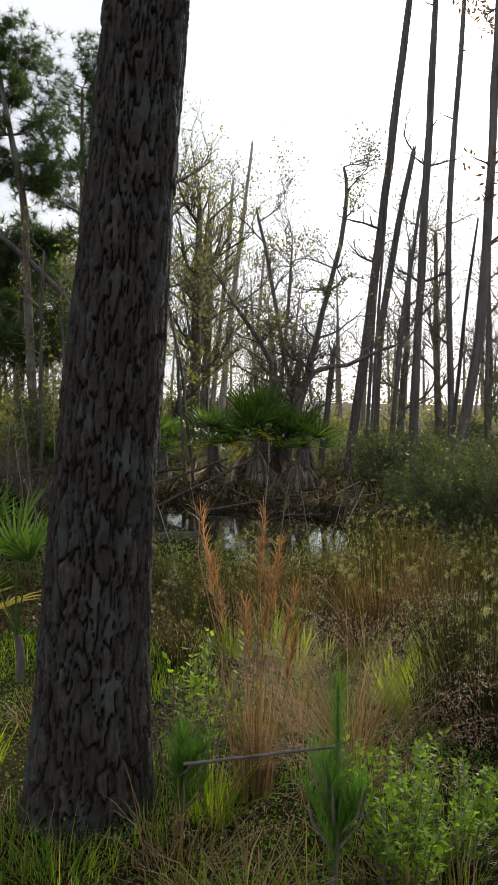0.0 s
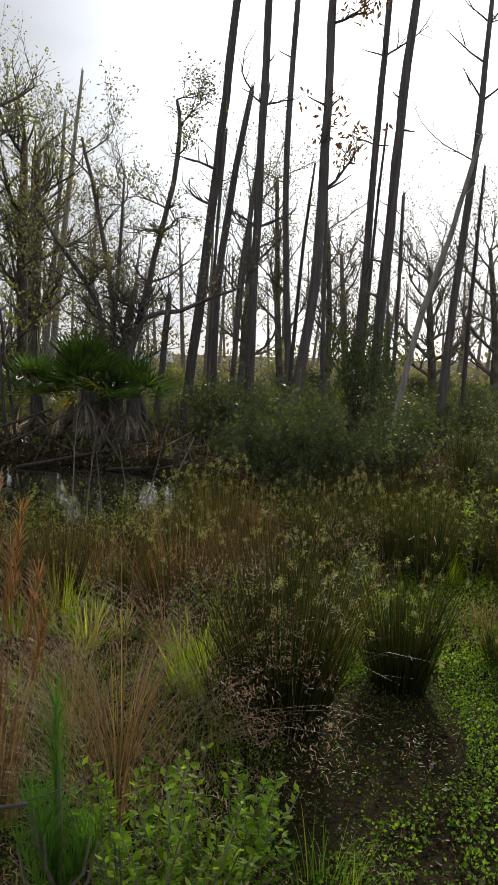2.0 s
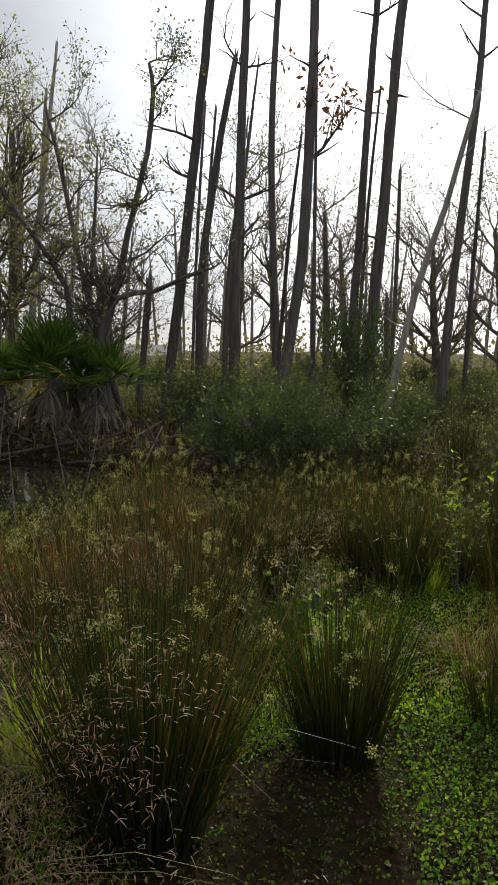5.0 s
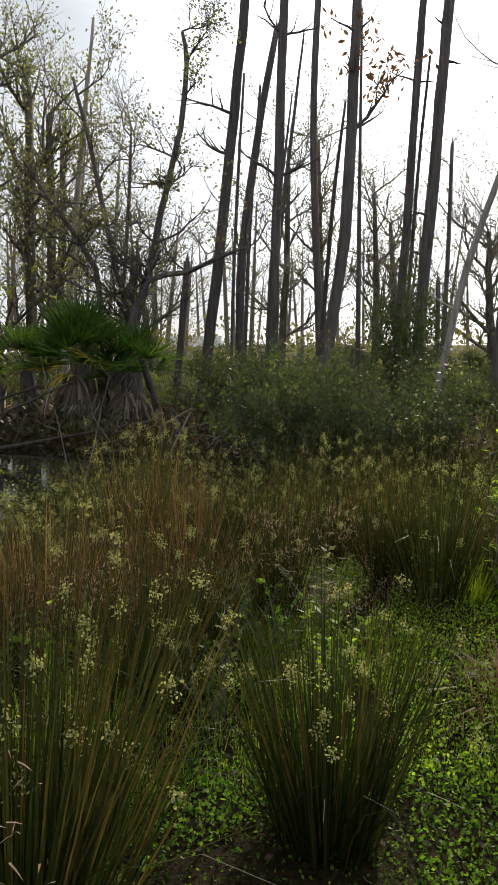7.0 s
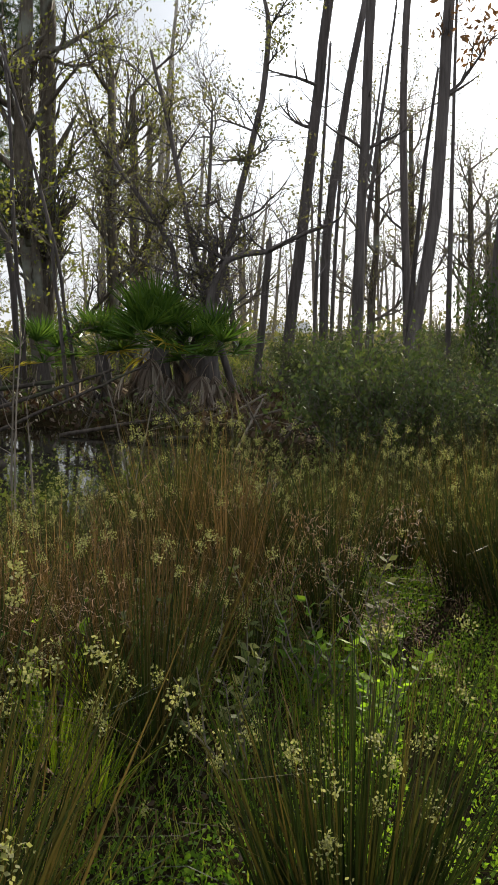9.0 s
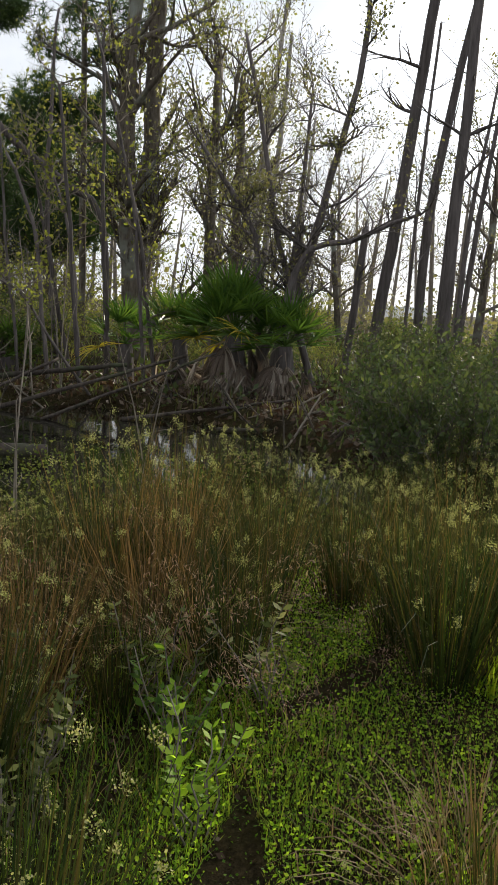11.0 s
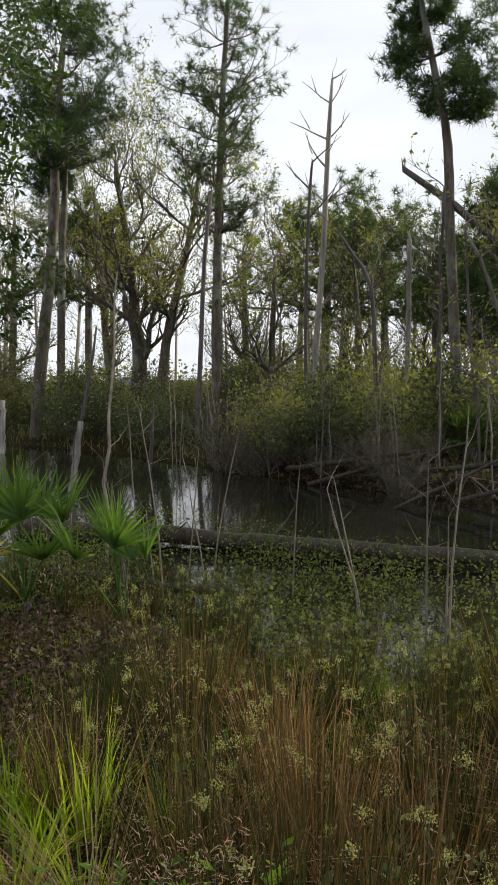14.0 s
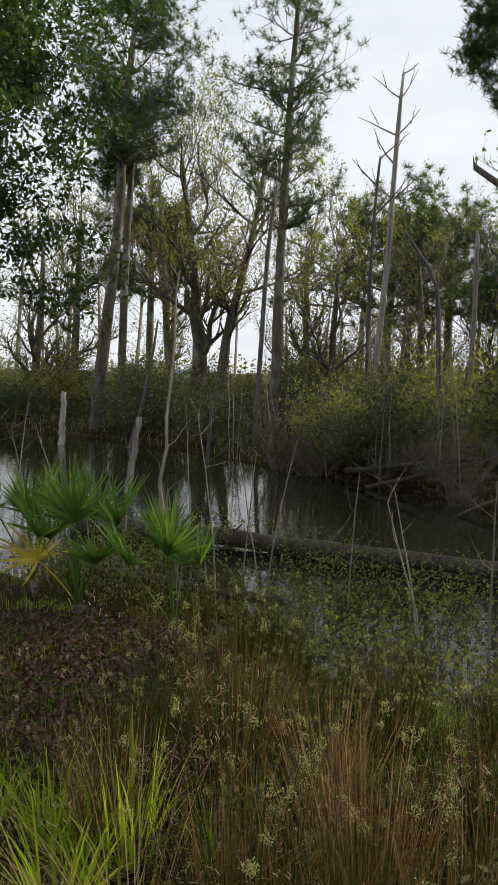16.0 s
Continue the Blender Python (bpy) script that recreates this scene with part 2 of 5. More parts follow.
M_ROOF = plain("house_roof", (0.16, 0.24, 0.36))
M_PANE = plain("dark_pane", (0.05, 0.06, 0.07), 0.1)


# ---- mesh helpers ----
class Geo:
    """Gathers tubes, blades and leaves into one mesh."""

    def __init__(self):
        self.v, self.f = [], []

    def tube(self, pts, radii, sides=6, cap=True, rough=0.0, rng=random):
        start = len(self.v)
        up = Vector((0.31, 0.2, 0.93))
        for i, (p, r) in enumerate(zip(pts, radii)):
            d = (pts[min(i + 1, len(pts) - 1)] - pts[max(i - 1, 0)])
            d = d.normalized() if d.length > 1e-9 else Vector((0, 0, 1))
            a = d.cross(up)
            a = a.normalized() if a.length > 1e-4 else d.orthogonal().normalized()
            b = d.cross(a)
            for k in range(sides):
                q = 2 * math.pi * k / sides
                rr = r * (1 + rough * (rng.random() - 0.5))
                self.v.append(p + (a * math.cos(q) + b * math.sin(q)) * rr)
        for i in range(len(pts) - 1):
            for k in range(sides):
                o, n = start + i * sides + k, start + i * sides + (k + 1) % sides
                self.f.append((o, n, n + sides, o + sides))
        if cap:
            self.f.append(tuple(range(len(self.v) - sides, len(self.v))))

    def blade(self, base, out, length, width, bend, segs=3, side=None):
        """A flat tapered blade that starts along out and bends down."""
        d = Vector(out).normalized()
        s = side or d.cross(Vector((0, 0, 1)))
        s = s.normalized() if s.length > 1e-3 else Vector((1, 0, 0))
        p, start = Vector(base), len(self.v)
        for i in range(segs + 1):
            w = width * (1 - (i / segs) ** 2) * 0.5
            if i < segs:
                self.v += [p - s * w, p + s * w]
            else:
                self.v.append(p.copy())
            p = p + d * (length / segs)
            d = (d + Vector((0, 0, -bend / segs))).normalized()
        for i in range(segs - 1):
            a = start + 2 * i
            self.f.append((a, a + 1, a + 3, a + 2))
        a = start + 2 * (segs - 1)
        self.f.append((a, a + 1, a + 2))

    def leaf(self, p, d, n, size, wide=0.5):
        d, s = d * size, d.cross(n).normalized() * size * wide * 0.5
        k = len(self.v)
        self.v += [p, p + d * 0.5 + s, p + d, p + d * 0.5 - s]
        self.f.append((k, k + 1, k + 2, k + 3))

    def mesh(self, name, mat, smooth=False):
        me = bpy.data.meshes.new(name)
        me.from_pydata(self.v, [], self.f)
        me.materials.append(mat)
        if smooth:
            me.polygons.foreach_set("use_smooth", [True] * len(me.polygons))
        return me


def part(name, mesh, parent=None, label="", m=None):
    ob = new(name, mesh)
    if parent:
        ob.parent = parent
    if m is not None:
        ob.matrix_basis = m
    return tagged(ob, label)


def quads(name, verts, mat, corners=4):
    """A mesh of loose faces from an array of corners."""
    verts = np.asarray(verts, dtype=np.float32).reshape(-1, 3)
    n = len(verts) // corners
    me = bpy.data.meshes.new(name)
    me.vertices.add(len(verts))
    me.vertices.foreach_set("co", verts.ravel())
    me.loops.add(len(verts))
    me.loops.foreach_set("vertex_index", np.arange(len(verts), dtype=np.int32))
    me.polygons.add(n)
    me.polygons.foreach_set("loop_start", np.arange(0, n * corners, corners, dtype=np.int32))
    me.update(calc_edges=True)
    me.materials.append(mat)
    return me


def leaf_quads(centres, size, rng, wide=0.55, droop=0.0):
    """Diamond leaves, turned at random, round the centres."""
    n = len(centres)
    d = rng.normal(size=(n, 3))
    d[:, 2] -= droop
    d /= np.linalg.norm(d, axis=1)[:, None]
    s = np.cross(d, rng.normal(size=(n, 3)))
    s /= np.linalg.norm(s, axis=1)[:, None] + 1e-9
    L = (size * (0.6 + 0.8 * rng.random(n)))[:, None]
    c = np.asarray(centres)
    return np.stack([c, c + d * L * 0.5 + s * L * wide * 0.5, c + d * L, c + d * L * 0.5 - s * L * wide * 0.5], 1)


def smooth(a, b, x):
    k = np.clip((x - a) / (b - a), 0, 1)
    return k * k * (3 - 2 * k)


def near_shore(x):
    return np.interp(x, [-30, -8, -3, 0.2, 2.4, 3.0, 3.8, 4.6, 7, 14], [8.5, 8.0, 7.6, 7.9, 8.3, 7.9, 7.7, 7.9, 9.2, 11.5])


def far_shore(x):
    return np.interp(x, [-30, -13, -6.7, -3.4, -1.3, 0.9, 2.0, 3.0, 5, 8, 14], [17, 16.8, 15.4, 14.8, 15.4, 14.2, 12.6, 10.9, 10.5, 10.9, 12])


WATER_Z = -0.42


def height(x, y):
    """The lie of the land: a gentle fall to the pond, its bed, and the far bank."""
    x, y = np.asarray(x, float), np.asarray(y, float)
    z = -0.24 * smooth(0.5, 5.0, y) + 0.03 * np.sin(1.7 * x + 0.6 * y) * np.sin(1.3 * y - 0.5 * x) + 0.012 * np.sin(6.1 * x) * np.sin(5.3 * y)
    z = z + 0.35 * smooth(15, 30, y) * (1 - 0.3 * np.sin(0.4 * x))
    inside = np.minimum(y - near_shore(x), far_shore(x) - y)
    return z - 0.45 * smooth(-0.7, 0.9, inside)


def ground_z(x, y):
    return float(height(x, y))


# ---- ground and water ----
def build_ground():
    xs = np.concatenate([[-900, -300, -120, -70, -45], np.linspace(-32, -8, 40), np.linspace(-7.8, 8, 130), np.linspace(8.4, 34, 40), [45, 70, 120, 300, 900]])
    ys = np.concatenate([[-900, -300, -100, -40, -15, -6, -3], np.linspace(-1.5, 18, 150), np.linspace(18.5, 50, 40), [60, 80, 130, 300, 900]])
    X, Y = np.meshgrid(xs, ys)
    Z = height(X, Y)
    v = np.stack([X, Y, Z], -1).reshape(-1, 3)
    nx = len(xs)
    f = [(j * nx + i, j * nx + i + 1, (j + 1) * nx + i + 1, (j + 1) * nx + i) for j in range(len(ys) - 1) for i in range(nx - 1)]
    me = bpy.data.meshes.new("ground")
    me.from_pydata(v.tolist(), [], f)
    me.polygons.foreach_set("use_smooth", [True] * len(me.polygons))
    me.materials.append(M_EARTH)
    tagged(new("ground", me), "dark damp marsh ground of mud, moss and leaf mould", "ground", kind="structure")
    bm = bmesh.new()
    vs = [bm.verts.new((x, float(near_shore(x)) - 1.0, WATER_Z)) for x in np.linspace(-30, 14, 60)]
    vs += [bm.verts.new((x, float(far_shore(x)) + 1.0, WATER_Z)) for x in np.linspace(14, -30, 60)]
    bm.faces.new(vs)
    me = bpy.data.meshes.new("water")
    bm.to_mesh(me)
    me.materials.append(M_WATER)
    tagged(new("water", me), "still dark pond water mirroring trees and sky", "pond", kind="structure")


build_ground()


# ---- trees ----
def rounded(spec, step=0.6, wob=0.03, rng=random):
    """A smooth run of points and radii through the few (x, y, z, radius) given."""
    pts = [Vector(p[:3]) for p in spec]
    rad = [p[3] for p in spec]
    out, rr = [], []
    for i in range(len(pts) - 1):
        p0, p1, p2, p3 = pts[max(i - 1, 0)], pts[i], pts[i + 1], pts[min(i + 2, len(pts) - 1)]
        n = max(2, int((p2 - p1).length / step))
        for k in range(n):
            u = k / n
            q = 0.5 * ((2 * p1) + (p2 - p0) * u + (2 * p0 - 5 * p1 + 4 * p2 - p3) * u * u + (3 * p1 - p0 - 3 * p2 + p3) * u ** 3)
            out.append(q + Vector((rng.uniform(-1, 1), rng.uniform(-1, 1), 0)) * wob * rad[i] * 6)
            rr.append(rad[i] + (rad[i + 1] - rad[i]) * u)
    out.append(pts[-1])
    rr.append(rad[-1])
    return out, rr


def limb(geo, p, d, length, r, depth, rng, tips, gnarl=0.35, rise=0.1, sides=5):
    """A limb that wanders and forks; the ends of its twigs go into tips."""
    n = 5 if depth > 1 else 3
    pts, rad, dirs = [p.copy()], [r], [d.copy()]
    for i in range(n):
        d = (d + Vector((rng.gauss(0, gnarl), rng.gauss(0, gnarl), rng.gauss(rise, gnarl * 0.7))) * 0.6).normalized()
        p = p + d * (length / n)
        pts.append(p.copy())
        rad.append(r * (1 - 0.75 * (i + 1) / n))
        dirs.append(d.copy())
    geo.tube(pts, rad, sides if depth > 1 else 3, cap=False)
    if depth <= 1:
        tips += pts[1:]
        return
    for i in range(1, n + 1):
        for _ in range(rng.choice((1, 2)) if depth > 2 else rng.choice((1, 2, 2))):
            a = Vector((rng.gauss(0, 1), rng.gauss(0, 1), rng.gauss(0.25, 0.6))).normalized()
            limb(geo, pts[i], (dirs[i] + a * 0.9).normalized(), length * rng.uniform(0.38, 0.62), max(rad[i] * 0.7, 0.005), depth - 1, rng, tips, gnarl, rise, 4)


def tree_root(name, spec, label, category, group=""):
    x, y, z = spec[0][:3]
    root = tagged(new(name), label, category, group)
    root.location = (x, y, z)
    return root, [(a - x, b - y, c - z, r) for a, b, c, r in spec]


def dead_pine(spec, seed=0, stubs=6, pale=False, dry=False, reach=0.6, antlers=0):
    rng = random.Random(seed)
    label = "bleached grey dead tree with broken bare branch stubs" if pale else "tall bare dead pine trunk with broken branch stubs"
    spec = [(x, y, z, r * 0.7) for x, y, z, r in spec]
    root, local = tree_root("dead_tree", spec, label, "dead tree", "bare trunks round the pond")
    pts, rad = rounded(local, 0.7, 0.02, rng)
    mat = M_PALE if pale else M_DEAD
    g = Geo()
    rad[0] *= 1.12
    g.tube(pts, rad, 9, rough=0.16, rng=rng)
    top, r = pts[-1], rad[-1]
    for k in range(3):
        g.tube([top - Vector((0, 0, 0.05)), top + Vector((rng.uniform(-1, 1) * r, rng.uniform(-1, 1) * r, rng.uniform(1.5, 4) * r))], [r * 0.55, r * 0.08], 4)
    part("trunk", g.mesh("trunk", mat, True), root)
    tips = []
    for k in range(stubs):
        i = rng.randrange(len(pts) // 3, len(pts))
        a = rng.uniform(0, 2 * math.pi)
        d = Vector((math.cos(a), math.sin(a), rng.uniform(0.1, 0.9))).normalized()
        L = rng.uniform(0.3, 1.1) * reach * rng.choice((1, 1, 1.6, 2.4))
        b = Geo()
        q = pts[i] + d * rad[i] * 0.6
        limb(b, q, d, L, min(rad[i] * 0.35, 0.05), 2 if L > 0.7 else 1, rng, tips, 0.3, 0.15, 5)
        part("branch", b.mesh("branch", mat, True), root)
    side = Vector((spec[0][1] - 2.5, 2.0 - spec[0][0], 0)).normalized()
    for k in range(antlers):
        i = int(len(pts) * (0.58 + 0.42 * (k + 0.3) / antlers))
        s = 1 if k % 2 else -1
        b = Geo()
        d = (side * s + Vector((rng.uniform(-0.4, 0.4), rng.uniform(-0.4, 0.4), rng.uniform(0.5, 1.1)))).normalized()
        L = rng.uniform(0.7, 1.3) * (1.1 - 0.5 * k / antlers)
        limb(b, pts[i], d, L, max(0.024, rad[i] * 0.5), 1, rng, tips, 0.14, 0.12, 5)
        limb(b, pts[i] + d * L * 0.5, (d + Vector((0, 0, 0.9))).normalized(), L * 0.5, 0.016, 1, rng, tips, 0.14, 0.12, 5)
        part("branch", b.mesh("branch", mat, True), root)
    if dry:
        gen = np.random.default_rng(seed)
        c = np.array([tuple(p) for p in tips if p.z > 6])
        if len(c):
            c = np.repeat(c, 5, 0) + gen.normal(size=(len(c) * 5, 3)) * 0.12
            part("dry_leaves", quads("dry_leaves", leaf_quads(c, 0.14, gen, 0.4, 0.5), M_LEAF_DRY), root, "withered brown leaves and needles")
    return root


def crooked_snag(spec, seed=0, leaves=520):
    rng, gen = random.Random(seed), np.random.default_rng(seed)
    root, local = tree_root("crooked_tree", spec, "crooked dark tree with twisted, thinly leaved twigs", "tree", "twisted trees behind the palm")
    pts, rad = rounded(local, 0.5, 0.05, rng)
    g = Geo()
    g.tube(pts, rad, 7, rough=0.2, rng=rng)
    part("trunk", g.mesh("trunk", M_DEAD, True), root)
    tips = []
    for k in range(17):
        i = rng.randrange(len(pts) // 4, len(pts))
        a = rng.uniform(0, 2 * math.pi)
        b = Geo()
        limb(b, pts[i], Vector((math.cos(a), math.sin(a), rng.uniform(0, 0.8))).normalized(), rng.uniform(0.5, 1.5), max(0.018, rad[i] * 0.4), 3 if k % 2 else 2, rng, tips, 0.5, 0.12)
        part("branch", b.mesh("branch", M_DEAD, True), root)
    c = np.array([tuple(p) for p in tips])
    c = c[gen.integers(0, len(c), leaves * 4)] + gen.normal(size=(leaves * 4, 3)) * 0.08
    part("foliage", quads("foliage", leaf_quads(c, 0.06, gen, 0.6), M_LEAF_DULL), root, "small dull olive leaves")
    return root


def sapling(spec, seed=0):
    rng, gen = random.Random(seed), np.random.default_rng(seed)
    root, local = tree_root("sapling", spec, "thin dark bent sapling stem with sparse twigs", "sapling", "saplings on the far bank")
    pts, rad = rounded(local, 0.4, 0.12, rng)
    g = Geo()
    g.tube(pts, rad, 6)
    part("stem", g.mesh("stem", M_DEAD, True), root)
    b, tips = Geo(), []
    for k in range(9):
        i = rng.randrange(len(pts) // 3, len(pts))
        a = rng.uniform(0, 2 * math.pi)
        limb(b, pts[i], Vector((math.cos(a), math.sin(a), 0.5)).normalized(), rng.uniform(0.3, 0.9), 0.012, 2, rng, tips, 0.4)
    tagged(part("twig_spray", b.mesh("twig_spray", M_TWIG), root), kind="stuff")
    c = np.array([tuple(p) for p in tips])
    c = c[gen.integers(0, len(c), 160)] + gen.normal(size=(160, 3)) * 0.06
    part("foliage", quads("foliage", leaf_quads(c, 0.08, gen), M_LEAF_SPRING), root, "small fresh leaves")
    return root


def needle_tufts(points, size, gen, count=22):
    """Sprays of thin needles at the points."""
    pts = np.repeat(np.asarray(points), count, 0)
    n = len(pts)
    d = gen.normal(size=(n, 3))
    d[:, 2] += 0.35
    d /= np.linalg.norm(d, axis=1)[:, None]
    s = np.cross(d, gen.normal(size=(n, 3)))
    s /= np.linalg.norm(s, axis=1)[:, None]
    L = (size * (0.7 + 0.5 * gen.random(n)))[:, None]
    w = size * 0.035
    return np.stack([pts - s * w, pts + s * w, pts + d * L], 1)


def pine_tree(spec, seed=0, crown=0.5, spread=2.0):
    rng, gen = random.Random(seed), np.random.default_rng(seed)
    root, local = tree_root("pine_tree", spec, "slender pine with a rough trunk and tufted dark green needles", "pine tree", "living pines beyond the pond")
    pts, rad = rounded(local, 0.6, 0.02, rng)
    g = Geo()
    g.tube(pts, rad, 9, rough=0.15, rng=rng)
    part("trunk", g.mesh("trunk", M_LIVE, True), root)
    tips, n = [], len(pts)
    first = int(n * (1 - crown))
    for i in range(first, n):
        rel = (i - first) / max(1, n - first)
        for _ in range(5):
            a = rng.uniform(0, 2 * math.pi)
            L = spread * (0.35 + 0.65 * math.sin(math.pi * (0.25 + 0.7 * rel))) * rng.uniform(0.5, 1.1)
            b = Geo()
            limb(b, pts[i], Vector((math.cos(a), math.sin(a), rng.uniform(-0.1, 0.45))).normalized(), L, max(0.015, rad[i] * 0.35), 2, rng, tips, 0.3, 0.12)
            part("limb", b.mesh("limb", M_LIVE, True), root)
    for _ in range(5):
        i = rng.randrange(n // 4, first + 1)
        a = rng.uniform(0, 2 * math.pi)
        b = Geo()
        limb(b, pts[i], Vector((math.cos(a), math.sin(a), 0.1)), rng.uniform(0.3, 0.8), 0.018, 1, rng, [], 0.3)
        part("stub", b.mesh("stub", M_LIVE, True), root)
    c = np.array([tuple(p) for p in tips])
    c = c[gen.permutation(len(c))[:620]]
    c = np.concatenate([c + gen.normal(size=c.shape) * 0.07 for _ in range(3)])
    size = 0.2 if spread < 2.5 else 0.36
    part("crown", quads("crown", needle_tufts(c, size, gen, 20), M_NEEDLE, 3), root, "clumped dark green needle tufts")
    return root


def leafy_tree(spec, seed=0, leaves=2000, low=0.3, limbs=12, spread=2.2, dull=False, top=1.0):
    rng, gen = random.Random(seed), np.random.default_rng(seed)
    label = "thinly leafing grey-brown tree in the hazy far wood" if dull else "tree coming into yellow-green spring leaf, with a forked trunk"
    root, local = tree_root("broadleaf_tree", spec, label, "tree", "leafing trees beyond the pond")
    pts, rad = rounded(local, 0.7, 0.03, rng)
    g = Geo()
    g.tube(pts, rad, 9, rough=0.15, rng=rng)
    part("trunk", g.mesh("trunk", M_LIVE, True), root)
    tips, n = [], len(pts)
    for k in range(limbs):
        i = int(n * (low + (top - low) * (k + rng.random()) / limbs))
        i = min(i, n - 1)
        a = k * 2.4 + rng.uniform(-0.4, 0.4)
        b = Geo()
        limb(b, pts[i], Vector((math.cos(a), math.sin(a), rng.uniform(0.3, 1.1))).normalized(), spread * rng.uniform(0.6, 1.1), max(0.02, rad[i] * 0.5), 3, rng, tips, 0.32, 0.2)
        part("limb", b.mesh("limb", M_TWIG if dull else M_LIVE, True), root)
    if top < 1:
        for k in range(5):
            b = Geo()
            a = rng.uniform(0, 6.28)
            limb(b, pts[n - 1 - 2 * k], Vector((math.cos(a), math.sin(a), 1.2)).normalized(), rng.uniform(0.7, 1.6), rad[n - 1 - 2 * k] * 0.6, 1, rng, [], 0.2)
            part("broken_limb", b.mesh("broken_limb", M_LIVE, True), root)
    c = np.array([tuple(p) for p in tips])
    leaves = int(leaves * 2.6)
    c = c[gen.integers(0, len(c), leaves)] + gen.normal(size=(leaves, 3)) * 0.1
    part("crown", quads("crown", leaf_quads(c, 0.078, gen, 0.6), M_LEAF_DULL if dull else M_LEAF_SPRING), root, "sparse small new leaves")
    return root


# tall dead pines beyond the water
dead_pine([(2.30, 19.73, -0.55, 0.195), (2.38, 19.72, 0.21, 0.170), (2.83, 19.68, 4.13, 0.152), (3.31, 19.61, 8.81, 0.128), (3.82, 19.55, 13.79, 0.064)], seed=1)
dead_pine([(3.28, 22.14, -0.55, 0.164), (3.29, 22.14, -0.08, 0.143), (3.36, 22.13, 3.14, 0.143), (3.78, 22.07, 6.28, 0.124), (4.12, 22.02, 8.14, 0.097)], seed=2, stubs=4)
dead_pine([(2.97, 20.67, -0.55, 0.061), (3.02, 20.66, 1.20, 0.053), (3.11, 20.65, 3.91, 0.053), (3.27, 20.63, 6.72, 0.034)], seed=3, stubs=6)
dead_pine([(3.62, 18.55, -0.55, 0.178), (3.63, 18.55, -0.30, 0.155), (3.75, 18.53, 4.24, 0.132), (3.86, 18.51, 8.43, 0.109), (3.97, 18.49, 12.43, 0.054)], seed=4, stubs=14)
dead_pine([(4.88, 19.83, -0.55, 0.149), (4.88, 19.84, -0.43, 0.129), (4.75, 19.86, 2.26, 0.116), (4.63, 19.89, 6.08, 0.099), (4.76, 19.86, 9.04, 0.090), (4.93, 19.83, 13.04, 0.045)], seed=5, stubs=8)
dead_pine([(4.65, 19.38, -0.55, 0.072), (4.84, 19.33, 2.24, 0.063), (4.98, 19.30, 4.18, 0.057), (5.16, 19.25, 5.82, 0.032)], seed=6, stubs=5)
dead_pine([(4.40, 17.89, -0.55, 0.199), (4.50, 17.87, 0.17, 0.173), (4.90, 17.78, 3.07, 0.156), (5.00, 17.75, 5.81, 0.137), (5.05, 17.73, 8.24, 0.124), (5.14, 17.71, 12.24, 0.062)], seed=7, stubs=16, dry=True)
dead_pine([(5.59, 19.66, -0.55, 0.096), (5.59, 19.66, 0.24, 0.084), (5.58, 19.66, 2.77, 0.071), (5.57, 19.67, 4.75, 0.052), (5.55, 19.67, 7.75, 0.026)], seed=8, stubs=4)
dead_pine([(6.58, 20.42, -0.55, 0.187), (6.61, 20.41, 0.33, 0.163), (6.75, 20.36, 3.38, 0.136), (6.90, 20.32, 6.57, 0.119), (7.05, 20.27, 9.41, 0.102), (7.26, 20.20, 13.41, 0.051)], seed=9, stubs=10)
dead_pine([(6.80, 20.66, -0.55, 0.079), (6.85, 20.65, 0.59, 0.069), (7.02, 20.59, 4.46, 0.056), (7.22, 20.52, 7.16, 0.036)], seed=10, stubs=5)
dead_pine([(6.83, 19.81, -0.55, 0.228), (6.85, 19.81, -0.09, 0.199), (7.07, 19.73, 3.71, 0.180), (7.29, 19.65, 7.40, 0.152), (7.45, 19.60, 9.19, 0.135), (7.80, 19.47, 13.17, 0.068)], seed=11, stubs=10)
dead_pine([(8.46, 22.95, -0.55, 0.090), (8.49, 22.94, 0.96, 0.078), (8.54, 22.92, 3.68, 0.078), (8.56, 22.92, 5.96, 0.064)], seed=12, stubs=4)
dead_pine([(8.68, 23.94, -0.55, 0.112), (8.67, 23.94, 0.30, 0.098), (8.63, 23.95, 2.76, 0.090)], seed=13, stubs=1)
dead_pine([(5.90, 15.91, -0.55, 0.103), (6.06, 15.85, 0.23, 0.089), (6.48, 15.69, 2.33, 0.084), (6.88, 15.52, 3.72, 0.074), (7.22, 15.37, 5.16, 0.059), (7.33, 15.31, 5.59, 0.038)], seed=14, stubs=9, pale=True)
dead_pine([(7.95, 18.33, -0.55, 0.173), (8.01, 18.30, 0.28, 0.151), (8.20, 18.21, 2.99, 0.132), (8.47, 18.09, 6.23, 0.104), (8.59, 18.03, 8.68, 0.074), (8.74, 17.96, 11.68, 0.037)], seed=15, stubs=6, antlers=10)
dead_pine([(8.62, 18.57, -0.55, 0.081), (8.66, 18.56, 0.58, 0.071), (8.74, 18.52, 3.28, 0.065), (8.85, 18.46, 5.80, 0.040)], seed=16, stubs=8)
dead_pine([(1.74, 21.27, -0.55, 0.133), (1.85, 21.27, 0.51, 0.115), (2.00, 21.26, 1.98, 0.115), (2.06, 21.25, 2.90, 0.102)], seed=17, stubs=2)
dead_pine([(0.75, 18.10, -0.55, 0.157), (0.92, 18.10, 1.20, 0.137), (1.00, 18.10, 1.98, 0.137), (1.06, 18.09, 2.50, 0.103)], seed=18, stubs=1)
